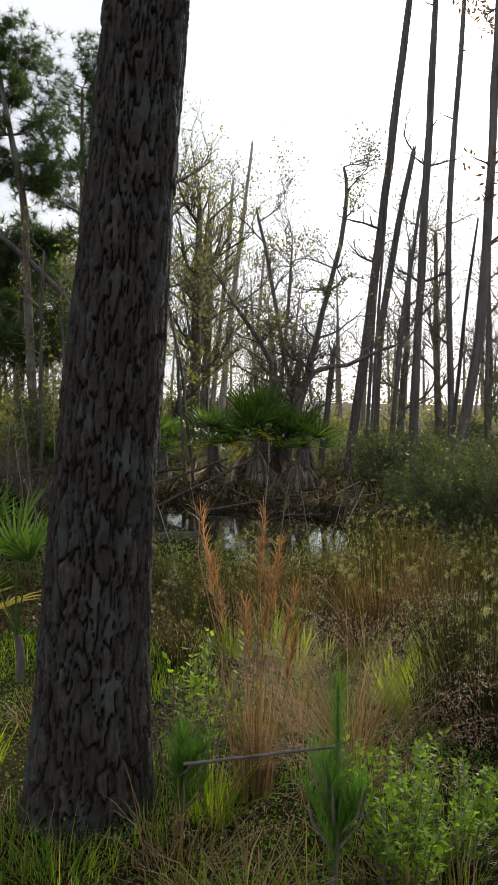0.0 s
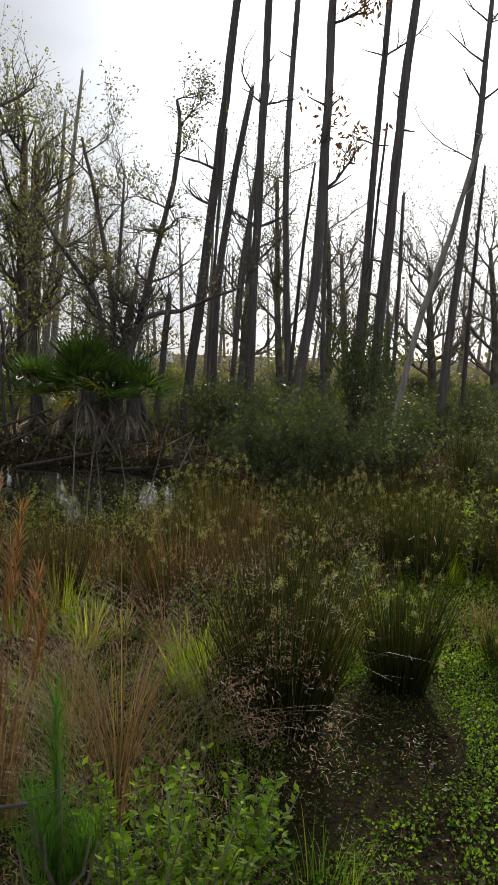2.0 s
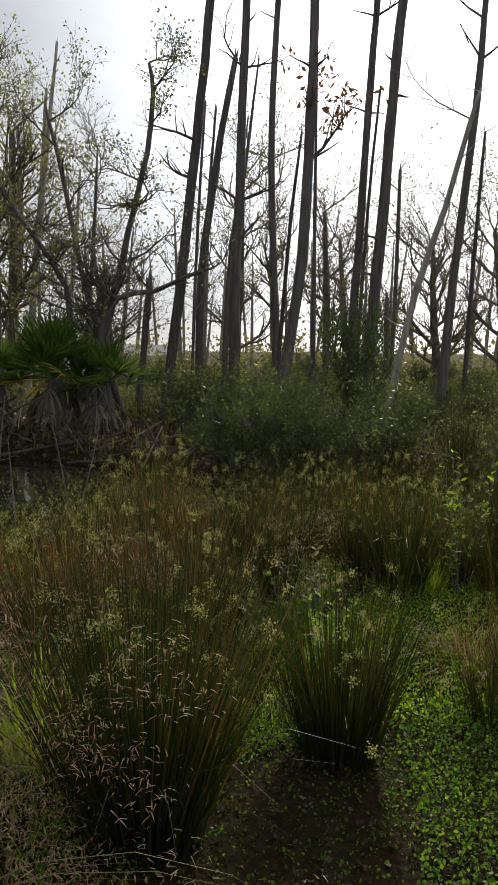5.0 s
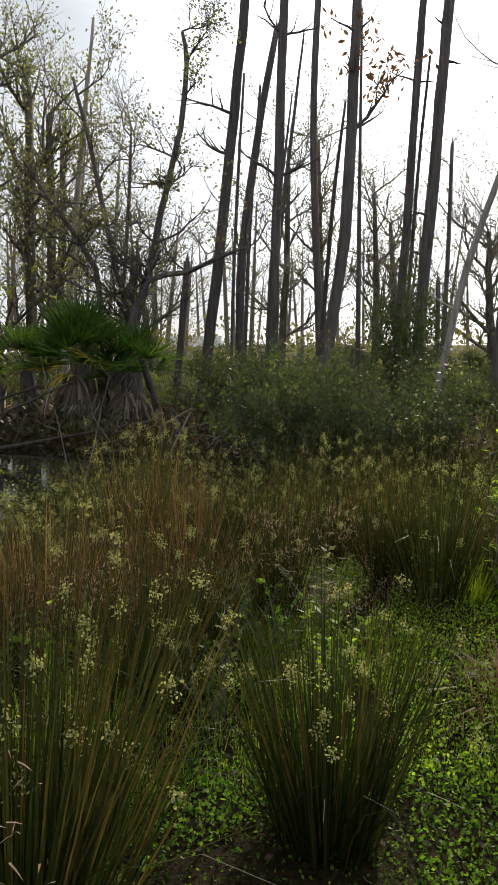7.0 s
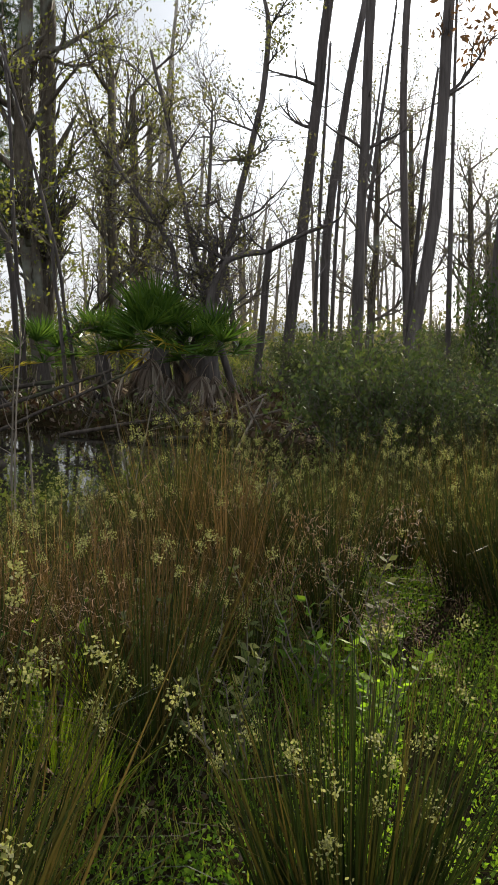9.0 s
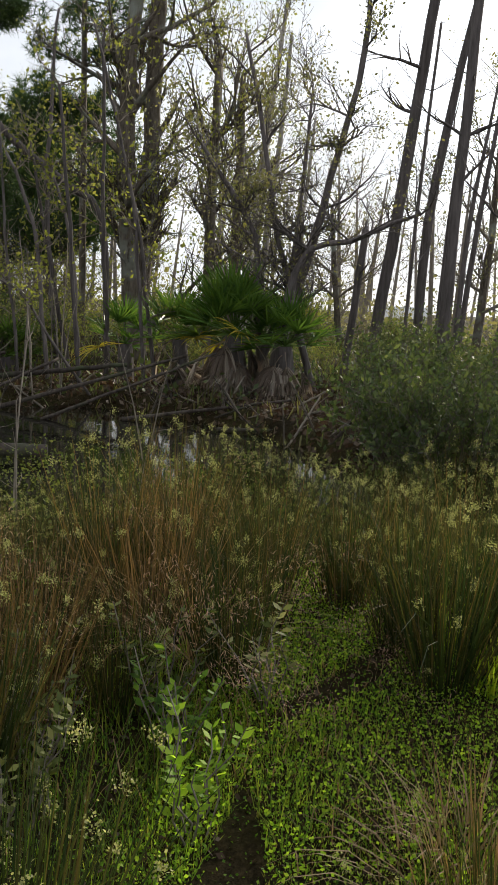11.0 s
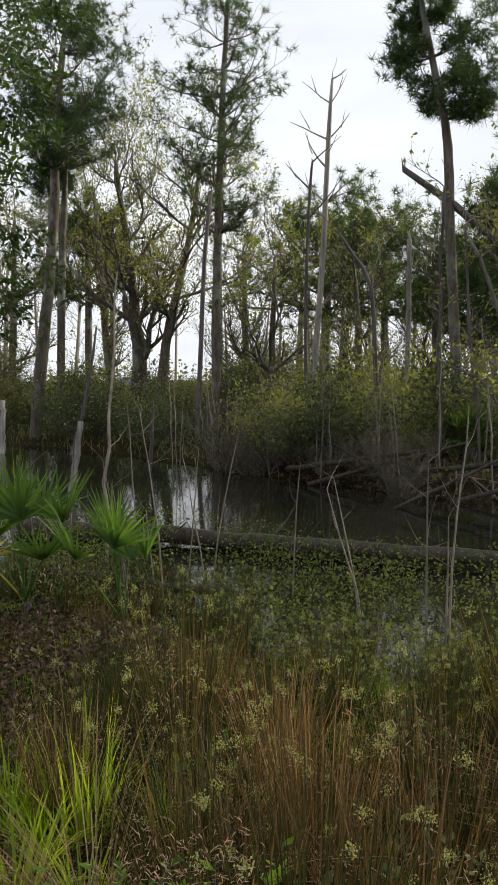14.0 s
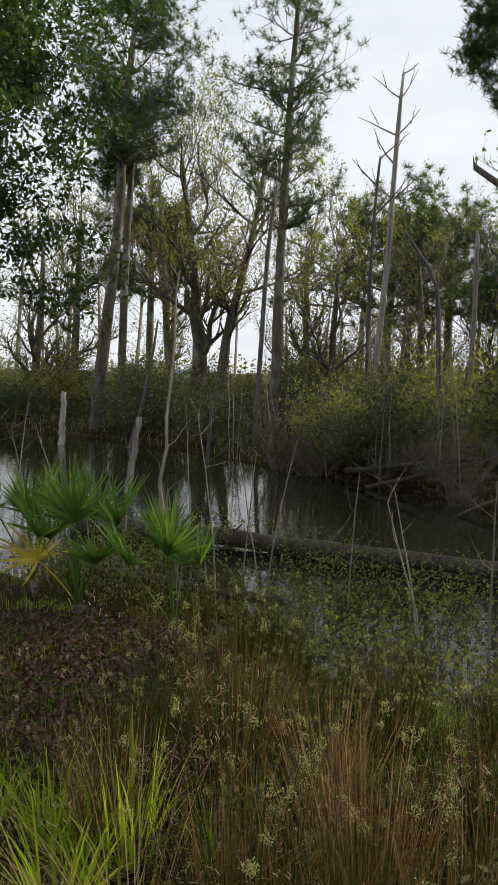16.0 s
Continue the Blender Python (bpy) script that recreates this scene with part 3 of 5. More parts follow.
# far dim trunks between them
dead_pine([(4.57, 28.02, -0.55, 0.147), (4.67, 28.01, 0.78, 0.128), (4.93, 27.97, 4.01, 0.110), (5.28, 27.91, 7.17, 0.075), (5.62, 27.85, 10.15, 0.037)], seed=19, stubs=8)
dead_pine([(-1.75, 30.20, -0.55, 0.158), (-1.48, 30.22, 2.51, 0.138), (-1.14, 30.24, 6.38, 0.110), (-0.93, 30.25, 9.44, 0.071)], seed=20, stubs=6, pale=True)
dead_pine([(-0.35, 27.28, -0.55, 0.122), (-0.15, 27.28, 1.58, 0.106), (0.09, 27.29, 4.27, 0.080), (0.25, 27.29, 6.42, 0.045)], seed=21, stubs=6, pale=True)
dead_pine([(-1.06, 24.01, -0.55, 0.171), (-0.94, 24.03, 1.08, 0.149), (-0.74, 24.05, 3.62, 0.127), (-0.48, 24.08, 5.96, 0.099), (-0.15, 24.12, 8.95, 0.049)], seed=22, stubs=5, pale=True)
dead_pine([(4.38, 26.06, -0.55, 0.112), (4.38, 26.05, -0.38, 0.098), (4.51, 26.04, 3.44, 0.090), (4.80, 26.01, 5.90, 0.058), (5.03, 25.98, 7.88, 0.029)], seed=23, stubs=8)
dead_pine([(4.06, 30.10, -0.87, 0.095), (4.22, 30.09, 4.32, 0.086), (4.56, 30.06, 9.26, 0.059)], seed=24, stubs=8)
# crooked snags over the palm
crooked_snag([(0.52, 18.16, -0.55, 0.106), (1.06, 18.18, 1.48, 0.092), (1.44, 18.19, 2.94, 0.071), (1.66, 18.20, 3.97, 0.060), (1.92, 18.20, 4.98, 0.056), (2.03, 18.19, 6.06, 0.045), (1.95, 18.20, 6.66, 0.029)], seed=31)
crooked_snag([(1.58, 17.71, -0.55, 0.072), (1.03, 17.68, 1.38, 0.063), (0.74, 17.66, 2.39, 0.047), (0.47, 17.64, 3.85, 0.043), (0.24, 17.62, 4.90, 0.038), (0.07, 17.60, 5.64, 0.022)], seed=32)
crooked_snag([(0.65, 17.36, -0.55, 0.065), (0.49, 17.34, 1.38, 0.057), (0.42, 17.33, 2.36, 0.052), (-0.05, 17.29, 3.12, 0.047), (-0.50, 17.22, 3.77, 0.031)], seed=33)
crooked_snag([(0.27, 17.14, -0.55, 0.082), (0.98, 17.17, 1.28, 0.071), (1.33, 17.19, 2.17, 0.056), (2.00, 17.19, 2.32, 0.046), (2.65, 17.17, 2.62, 0.036), (3.09, 17.14, 2.77, 0.020)], seed=34, leaves=100)
crooked_snag([(0.52, 20.15, -0.55, 0.056), (0.67, 20.16, 1.49, 0.049), (0.82, 20.17, 3.47, 0.043), (0.92, 20.18, 5.28, 0.025)], seed=35, leaves=60)
# grey dead trees on the far shore
dead_pine([(-10.18, 20.75, -0.55, 0.139), (-10.06, 20.84, 1.48, 0.121), (-9.85, 20.99, 4.78, 0.101), (-9.76, 21.06, 7.20, 0.081), (-9.68, 21.12, 8.65, 0.045)], seed=41, stubs=3, pale=True, antlers=8)
dead_pine([(-9.58, 19.94, -0.55, 0.078), (-9.59, 19.94, 0.07, 0.068), (-9.60, 19.93, 3.32, 0.061), (-9.52, 20.00, 5.79, 0.049), (-9.47, 20.03, 6.43, 0.035)], seed=42, stubs=4, antlers=4)
dead_pine([(-6.78, 18.85, -0.71, 0.090), (-6.89, 18.78, 1.72, 0.077), (-6.96, 18.73, 3.19, 0.066), (-7.27, 18.53, 3.88, 0.048), (-7.53, 18.35, 4.35, 0.036)], seed=43, stubs=5)
dead_pine([(-11.21, 27.27, -0.55, 0.147), (-11.20, 27.28, 1.71, 0.128), (-11.17, 27.30, 5.69, 0.102)], seed=44, stubs=3, pale=True)
dead_pine([(-13.02, 19.59, -0.55, 0.111), (-12.98, 19.63, 0.47, 0.097), (-12.82, 19.79, 4.66, 0.083), (-12.68, 19.92, 6.24, 0.053)], seed=45, stubs=5)
dead_pine([(-13.57, 15.89, -0.55, 0.070), (-13.47, 16.03, 0.06, 0.061), (-13.29, 16.26, 1.14, 0.054), (-13.15, 16.44, 2.60, 0.034)], seed=46, stubs=3)
dead_pine([(-9.39, 14.70, -0.55, 0.056), (-9.36, 14.73, 0.02, 0.049), (-9.33, 14.77, 0.78, 0.038)], seed=47, stubs=3)
# the broken arching trunk and the saplings before it
dead_pine([(-2.88, 19.50, -0.55, 0.099), (-2.91, 19.49, 0.29, 0.086), (-3.03, 19.45, 2.78, 0.098), (-3.50, 19.27, 3.28, 0.099), (-4.32, 18.91, 3.90, 0.105), (-5.00, 18.58, 4.57, 0.106), (-5.83, 18.12, 5.30, 0.077)], seed=48, stubs=4)
sapling([(-4.25, 16.71, -0.55, 0.047), (-4.26, 16.71, 0.09, 0.041), (-4.27, 16.70, 2.44, 0.036), (-4.21, 16.74, 4.49, 0.026)], seed=51)
sapling([(-1.30, 16.87, -0.55, 0.038), (-1.40, 16.84, 0.92, 0.033), (-1.53, 16.79, 2.81, 0.029), (-1.90, 16.67, 4.37, 0.024), (-2.16, 16.57, 5.46, 0.020)], seed=52)
sapling([(-1.09, 16.93, -0.86, 0.048), (-1.27, 16.88, 0.92, 0.033), (-1.41, 16.83, 2.19, 0.029), (-1.62, 16.76, 3.25, 0.024)], seed=53)
sapling([(-2.98, 17.87, -0.55, 0.048), (-3.21, 17.77, 0.88, 0.042), (-3.50, 17.64, 2.69, 0.032), (-3.69, 17.55, 3.95, 0.021)], seed=54)
sapling([(-2.66, 17.45, -0.55, 0.041), (-2.73, 17.42, 0.49, 0.036), (-2.84, 17.38, 2.16, 0.031), (-3.16, 17.24, 3.40, 0.021)], seed=55)
sapling([(-3.42, 18.22, -0.55, 0.056), (-3.48, 18.19, 0.55, 0.049), (-3.61, 18.14, 3.04, 0.044), (-3.53, 18.17, 5.02, 0.033), (-3.44, 18.21, 6.25, 0.023)], seed=56)
sapling([(-3.61, 17.04, -0.55, 0.035), (-3.70, 16.99, 0.49, 0.031), (-3.85, 16.92, 2.25, 0.025), (-3.91, 16.89, 3.86, 0.021)], seed=57)
sapling([(-1.65, 15.73, -0.55, 0.025), (-2.42, 15.38, 0.68, 0.022), (-2.79, 15.21, 1.28, 0.018), (-3.17, 15.02, 1.49, 0.013)], seed=58)
sapling([(-3.08, 17.02, -0.55, 0.047), (-3.17, 16.98, 0.49, 0.041), (-3.33, 16.91, 2.39, 0.036), (-3.73, 16.72, 3.55, 0.026)], seed=59)
sapling([(-2.14, 17.38, -0.55, 0.047), (-2.17, 17.37, 0.52, 0.041), (-2.23, 17.34, 2.45, 0.036), (-2.28, 17.33, 5.55, 0.026)], seed=60)
sapling([(-2.21, 16.29, -0.55, 0.044), (-2.27, 16.26, 0.37, 0.038), (-2.40, 16.21, 2.35, 0.033), (-2.56, 16.15, 4.46, 0.024)], seed=61)
# living pines
pine_tree([(-4.78, 18.69, -0.55, 0.126), (-4.81, 18.68, -0.18, 0.110), (-4.92, 18.62, 1.29, 0.104), (-5.06, 18.55, 3.68, 0.099), (-5.11, 18.52, 5.65, 0.089), (-5.29, 18.42, 6.74, 0.073), (-5.70, 18.21, 9.20, 0.036)], seed=71, crown=0.35, spread=1.1)
pine_tree([(-4.82, 23.04, -0.55, 0.098), (-4.82, 23.05, 2.67, 0.086), (-4.82, 23.05, 5.82, 0.073), (-4.83, 23.04, 8.07, 0.060), (-4.83, 23.04, 10.07, 0.030)], seed=72, crown=0.35, spread=2.0)
pine_tree([(-17.35, 17.47, -0.55, 0.206), (-17.30, 17.54, 0.34, 0.179), (-17.00, 17.97, 5.16, 0.148), (-16.85, 18.18, 8.85, 0.111), (-16.69, 18.40, 11.28, 0.053)], seed=73, crown=0.38, spread=2.2)
pine_tree([(-17.77, 18.62, -0.55, 0.146), (-17.75, 18.65, 0.47, 0.127), (-17.65, 18.78, 4.84, 0.111), (-17.56, 18.90, 7.43, 0.078), (-17.50, 18.98, 8.92, 0.039)], seed=74, crown=0.25, spread=1.6)
pine_tree([(-14.06, 21.37, -0.55, 0.159), (-14.05, 21.38, 0.40, 0.138), (-13.97, 21.46, 4.80, 0.123), (-13.84, 21.57, 8.68, 0.093), (-13.63, 21.77, 13.06, 0.045)], seed=75, crown=0.55, spread=2.0)
pine_tree([(-20.08, 34.57, -0.55, 0.237), (-19.96, 34.66, 2.03, 0.206), (-19.83, 34.76, 5.03, 0.168), (-19.58, 34.93, 7.50, 0.117)], seed=76, crown=0.45, spread=4.2)
pine_tree([(-18.79, 37.88, -0.55, 0.234), (-18.79, 37.87, 2.09, 0.203), (-18.80, 37.87, 6.24, 0.164), (-18.95, 37.77, 7.91, 0.096)], seed=77, crown=0.4, spread=3.8)
pine_tree([(-27.57, 27.22, -0.55, 0.207), (-27.55, 27.25, 1.89, 0.180), (-27.51, 27.30, 5.91, 0.130), (-27.56, 27.23, 8.01, 0.078)], seed=78, crown=0.4, spread=2.6)
pine_tree([(-12.14, 34.02, -0.55, 0.212), (-12.17, 34.00, 0.46, 0.184), (-12.26, 33.96, 3.56, 0.138), (-12.30, 33.94, 4.64, 0.081)], seed=79, crown=0.45, spread=3.0)
pine_tree([(-10.59, 36.63, -0.55, 0.224), (-10.61, 36.62, 1.32, 0.195), (-10.66, 36.61, 5.62, 0.135), (-10.66, 36.61, 7.05, 0.086)], seed=80, crown=0.4, spread=3.2)
pine_tree([(-8.31, 28.83, -0.55, 0.164), (-8.24, 28.85, 1.73, 0.142), (-8.15, 28.87, 4.45, 0.102), (-8.10, 28.89, 6.58, 0.062)], seed=81, crown=0.55, spread=2.6)
# leafing broad-leaved trees
leafy_tree([(-2.95, 21.59, -0.55, 0.281), (-3.02, 21.57, 0.56, 0.245), (-3.16, 21.52, 2.78, 0.213), (-3.25, 21.49, 5.71, 0.172), (-3.11, 21.54, 7.40, 0.149), (-2.94, 21.59, 9.59, 0.074)], seed=91, leaves=700, limbs=9, low=0.2, top=0.75)
leafy_tree([(-3.16, 22.15, -0.55, 0.229), (-3.11, 22.17, 0.54, 0.199), (-2.92, 22.23, 4.05, 0.194), (-2.84, 22.25, 7.58, 0.181), (-2.80, 22.26, 9.17, 0.091)], seed=92, leaves=700, limbs=8, low=0.15, top=0.7)
leafy_tree([(-1.66, 22.98, -0.55, 0.125), (-1.65, 22.98, 1.32, 0.108), (-1.63, 22.99, 4.08, 0.109), (-1.58, 23.00, 6.36, 0.091), (-1.56, 23.00, 6.96, 0.045)], seed=93, leaves=500, limbs=8, low=0.3, top=0.8)
leafy_tree([(-18.52, 22.49, -0.55, 0.327), (-18.56, 22.45, 1.04, 0.284), (-18.59, 22.41, 2.54, 0.228), (-18.72, 22.25, 4.95, 0.134), (-18.98, 21.95, 8.39, 0.059)], seed=94, leaves=3200, low=0.3, limbs=16, spread=3.4)
leafy_tree([(-17.51, 22.12, -0.55, 0.210), (-17.34, 22.31, 1.06, 0.183), (-17.11, 22.55, 3.24, 0.137), (-16.63, 23.05, 6.10, 0.093), (-16.40, 23.28, 8.38, 0.047)], seed=95, leaves=2600, low=0.35, limbs=14, spread=3.0)
leafy_tree([(-20.68, 23.04, -0.55, 0.187), (-20.74, 22.96, 1.00, 0.163), (-20.87, 22.79, 4.58, 0.112), (-21.01, 22.62, 7.90, 0.052)], seed=96, leaves=2000, low=0.3, limbs=12, spread=2.4)
leafy_tree([(-13.55, 23.18, -0.55, 0.137), (-13.53, 23.18, -0.21, 0.119), (-13.45, 23.25, 2.47, 0.093), (-13.37, 23.32, 4.94, 0.051)], seed=97, leaves=2000, low=0.3, limbs=12, spread=2.0)
leafy_tree([(-1.58, 22.72, -0.55, 0.117), (-1.56, 22.73, 1.93, 0.102), (-1.54, 22.73, 4.85, 0.089), (-1.51, 22.74, 6.68, 0.070)], seed=98, leaves=500, limbs=8, low=0.3)
leafy_tree([(-1.54, 25.19, -0.55, 0.150), (-1.47, 25.20, 2.31, 0.130), (-1.42, 25.20, 4.73, 0.115), (-1.42, 25.20, 6.96, 0.075)], seed=99, leaves=450, limbs=8, low=0.2, top=0.85)
leafy_tree([(5.34, 30.94, -0.55, 0.164), (5.41, 30.93, 0.72, 0.142), (5.57, 30.90, 3.52, 0.112), (5.61, 30.90, 7.23, 0.062)], seed=100, leaves=900, low=0.3, limbs=14, dull=True)
leafy_tree([(7.28, 32.62, -0.55, 0.175), (7.21, 32.63, 0.70, 0.152), (7.05, 32.66, 3.68, 0.120), (6.90, 32.69, 8.25, 0.066)], seed=101, leaves=1000, low=0.3, limbs=14, dull=True)
leafy_tree([(10.38, 33.90, -0.55, 0.185), (10.28, 33.92, 0.71, 0.161), (10.11, 33.97, 2.97, 0.127), (9.93, 34.03, 5.64, 0.070)], seed=102, leaves=900, low=0.2, limbs=14, dull=True)
leafy_tree([(14.42, 34.59, -0.55, 0.224), (14.31, 34.63, 0.75, 0.195), (14.12, 34.71, 3.10, 0.146), (14.03, 34.74, 5.43, 0.086)], seed=103, leaves=1100, low=0.2, limbs=16, dull=True, spread=3.4)
leafy_tree([(15.00, 29.93, -0.55, 0.199), (14.94, 29.96, 0.88, 0.173), (14.85, 30.00, 2.93, 0.130), (14.56, 30.15, 5.57, 0.076)], seed=104, leaves=1100, low=0.2, limbs=16, dull=True, spread=3.2)
leafy_tree([(8.78, 31.37, -0.55, 0.164), (8.79, 31.37, 0.02, 0.142), (8.81, 31.36, 2.98, 0.112), (8.63, 31.40, 6.23, 0.062)], seed=105, leaves=800, low=0.2, limbs=14, dull=True)
leafy_tree([(-2.80, 33.89, -0.55, 0.212), (-2.57, 33.90, 1.87, 0.184), (-2.26, 33.92, 5.07, 0.139), (-2.19, 33.93, 8.23, 0.082)], seed=106, leaves=1000, low=0.2, limbs=14)
leafy_tree([(1.14, 31.15, -0.55, 0.131), (1.04, 31.15, 0.16, 0.114), (0.74, 31.13, 2.35, 0.095), (0.53, 31.11, 4.49, 0.048)], seed=107, leaves=900, low=0.1, limbs=12, dull=True)
leafy_tree([(-23.48, 18.98, -0.55, 0.187), (-23.41, 19.09, 0.95, 0.163), (-23.31, 19.27, 3.29, 0.122), (-23.25, 19.36, 5.79, 0.062)], seed=110, leaves=1600, low=0.1, limbs=14, spread=2.6)
leafy_tree([(-26.11, 22.34, -0.55, 0.185), (-26.07, 22.40, 1.35, 0.161), (-26.01, 22.50, 4.46, 0.127), (-25.94, 22.60, 7.53, 0.058)], seed=111, leaves=1300, low=0.1, limbs=14, spread=2.4)
leafy_tree([(-19.22, 28.84, -0.55, 0.180), (-19.30, 28.78, 1.03, 0.156), (-19.42, 28.67, 3.68, 0.123), (-19.37, 28.71, 6.29, 0.068)], seed=112, leaves=1300, low=0.1, limbs=14, spread=2.6)
leafy_tree([(-16.51, 32.20, -0.55, 0.212), (-16.49, 32.22, 1.09, 0.184), (-16.45, 32.24, 3.32, 0.138), (-16.60, 32.14, 5.75, 0.070)], seed=113, leaves=1500, low=0.1, limbs=14, spread=2.8)
leafy_tree([(-11.61, 30.09, -0.55, 0.164), (-11.69, 30.05, 1.32, 0.142), (-11.77, 30.01, 3.31, 0.112), (-11.68, 30.06, 5.25, 0.061)], seed=114, leaves=1300, low=0.1, limbs=14, spread=2.6)
leafy_tree([(-10.35, 32.95, -0.55, 0.174), (-10.36, 32.94, 1.30, 0.152), (-10.38, 32.94, 3.82, 0.120), (-10.20, 33.02, 6.28, 0.066)], seed=115, leaves=1300, low=0.1, limbs=14, spread=2.6)


def cedar(base, seed=5):
    """A dark evergreen whose drooping sprays hang over the bank."""
    rng, gen = random.Random(seed), np.random.default_rng(seed)
    root = tagged(new("cedar_tree"), "dense dark green cedar with drooping feathery sprays", "cedar tree")
    root.location = base
    pts, rad = rounded([(0, 0, -0.2, 0.2), (0.1, 0, 3, 0.16), (0.0, 0.1, 6, 0.12), (0.1, 0, 9, 0.05)], 0.6, 0.03, rng)
    g = Geo()
    g.tube(pts, rad, 10, rough=0.15, rng=rng)
    part("trunk", g.mesh("trunk", M_LIVE, True), root)
    tips = []
    for k in range(44):
        i = rng.randrange(4, len(pts))
        a = k * 2.4
        b = Geo()
        limb(b, pts[i], Vector((math.cos(a), math.sin(a), rng.uniform(-0.1, 0.4))), rng.uniform(1.3, 2.9), 0.03, 3, rng, tips, 0.25, -0.02)
        part("limb", b.mesh("limb", M_LIVE, True), root)
    c = np.array([tuple(p) for p in tips])
    c = c[gen.permutation(len(c))[: len(c) // 2]]
    c = c[gen.integers(0, len(c), 80000)] + gen.normal(size=(80000, 3)) * 0.085
    part("foliage", quads("foliage", leaf_quads(c, 0.11, gen, 0.4, 0.5), M_CEDAR), root, "dark green scale-leaved sprays")


cedar((-9.9, 9.2, ground_z(-9.9, 9.2)))


def front_pine():
    """The big pine beside the path, its bark in thick plates."""
    rng = random.Random(11)
    bx, by = -0.42, 3.13
    root = tagged(new("big_pine"), "large leaning pine trunk with thick furrowed grey-brown bark plates", "pine tree")
    root.location = (bx, by, ground_z(bx, by) - 0.12)
    spec = [(0, 0, 0, 0.31), (0.0, 0, 0.2, 0.265), (0.01, 0, 0.45, 0.245), (0.035, 0, 1.15, 0.215), (0.105, 0.0, 2.12, 0.196), (0.19, 0.02, 3.2, 0.17), (0.40, 0.05, 6, 0.145), (0.7, 0.1, 10, 0.1)]
    pts, rad = rounded(spec, 0.12, 0.0, rng)
    # ridged plates between dark furrows: a jittered net of tall cells wrapped round the trunk
    gen = np.random.default_rng(12)
    around, up = 200, 560
    cells_u, cells_v, top = 30, 40, 7.0
    shift = gen.uniform(0.05, 0.95, (cells_v + 4, cells_u, 2))
    lift_of = gen.uniform(-0.006, 0.006, (cells_v + 4, cells_u))
    zs = np.concatenate([np.linspace(0, 4.2, up - 60), np.linspace(4.25, top, 60)])
    A, Zg = np.meshgrid(np.arange(around) / around, zs)
    u = A * cells_u + 0.35 * np.sin(2 * math.pi * (A * 5 + Zg * 0.9)) + 0.25 * np.sin(Zg * 7.3 + A * 40) + 0.12 * np.sin(Zg * 31 + A * 90)
    v = Zg / top * cells_v + 0.4 * np.sin(A * 2 * math.pi * 9 + Zg) + 0.2 * np.sin(A * 160 + Zg * 9)
    best, second, which = np.full(u.shape, 9.0), np.full(u.shape, 9.0), np.zeros(u.shape)
    for du in (-1, 0, 1):
        for dv in (-1, 0, 1):
            ci, cj = np.floor(u).astype(int) + du, np.floor(v).astype(int) + dv
            s = shift[np.clip(cj + 2, 0, cells_v + 3), ci % cells_u]
            d = np.maximum(np.abs(u - ci - s[..., 0]), 0.8 * np.abs(v - cj - s[..., 1])) + 0.25 * np.hypot(u - ci - s[..., 0], v - cj - s[..., 1])
            raised = lift_of[np.clip(cj + 2, 0, cells_v + 3), ci % cells_u]
            closer = d < best
            second = np.where(closer, best, np.minimum(second, d))
            which = np.where(closer, raised, which)
            best = np.minimum(best, d)
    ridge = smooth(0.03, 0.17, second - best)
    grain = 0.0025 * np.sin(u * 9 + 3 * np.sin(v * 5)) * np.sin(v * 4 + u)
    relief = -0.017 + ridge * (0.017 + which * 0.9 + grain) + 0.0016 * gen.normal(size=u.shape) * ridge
    pz = np.array([p.z for p in pts])
    cx, cy, rz = (np.interp(Zg, pz, q) for q in ([p.x for p in pts], [p.y for p in pts], rad))
    flare = 1 + 0.16 * np.exp(-Zg / 0.16) * np.sin(2 * math.pi * A * 5 + 1) ** 2
    R_all = rz * flare + relief
    verts = np.stack([cx + R_all * np.cos(2 * math.pi * A), cy + R_all * np.sin(2 * math.pi * A), Zg], -1).reshape(-1, 3)
    k = np.arange(around)
    faces = np.concatenate([np.stack([j * around + k, j * around + (k + 1) % around, (j + 1) * around + (k + 1) % around, (j + 1) * around + k], 1) for j in range(up - 1)])
    me = bpy.data.meshes.new("trunk")
    me.from_pydata(verts.tolist(), [], faces.tolist())
    me.polygons.foreach_set("use_smooth", [True] * len(me.polygons))
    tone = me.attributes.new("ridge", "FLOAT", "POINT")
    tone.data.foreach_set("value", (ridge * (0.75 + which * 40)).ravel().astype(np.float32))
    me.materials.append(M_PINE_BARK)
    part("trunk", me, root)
    g = Geo()
    upper = [i for i in range(len(pts)) if pts[i].z > 6.9]
    g.tube([pts[i] for i in upper], [rad[i] for i in upper], 16)
    part("upper_trunk", g.mesh("upper_trunk", M_LIVE, True), root)
    tips = []
    for k in range(16):
        i = rng.randrange(int(len(pts) * 0.72), len(pts))
        a = k * 2.4
        b = Geo()
        limb(b, pts[i], Vector((math.cos(a), math.sin(a), 0.4)).normalized(), rng.uniform(1.0, 2.0), 0.04, 2, rng, tips, 0.3)
        part("limb", b.mesh("limb", M_LIVE, True), root)
    gen = np.random.default_rng(3)
    part("crown", quads("crown", needle_tufts(np.array([tuple(p) for p in tips]), 0.26, gen), M_NEEDLE, 3), root)


front_pine()


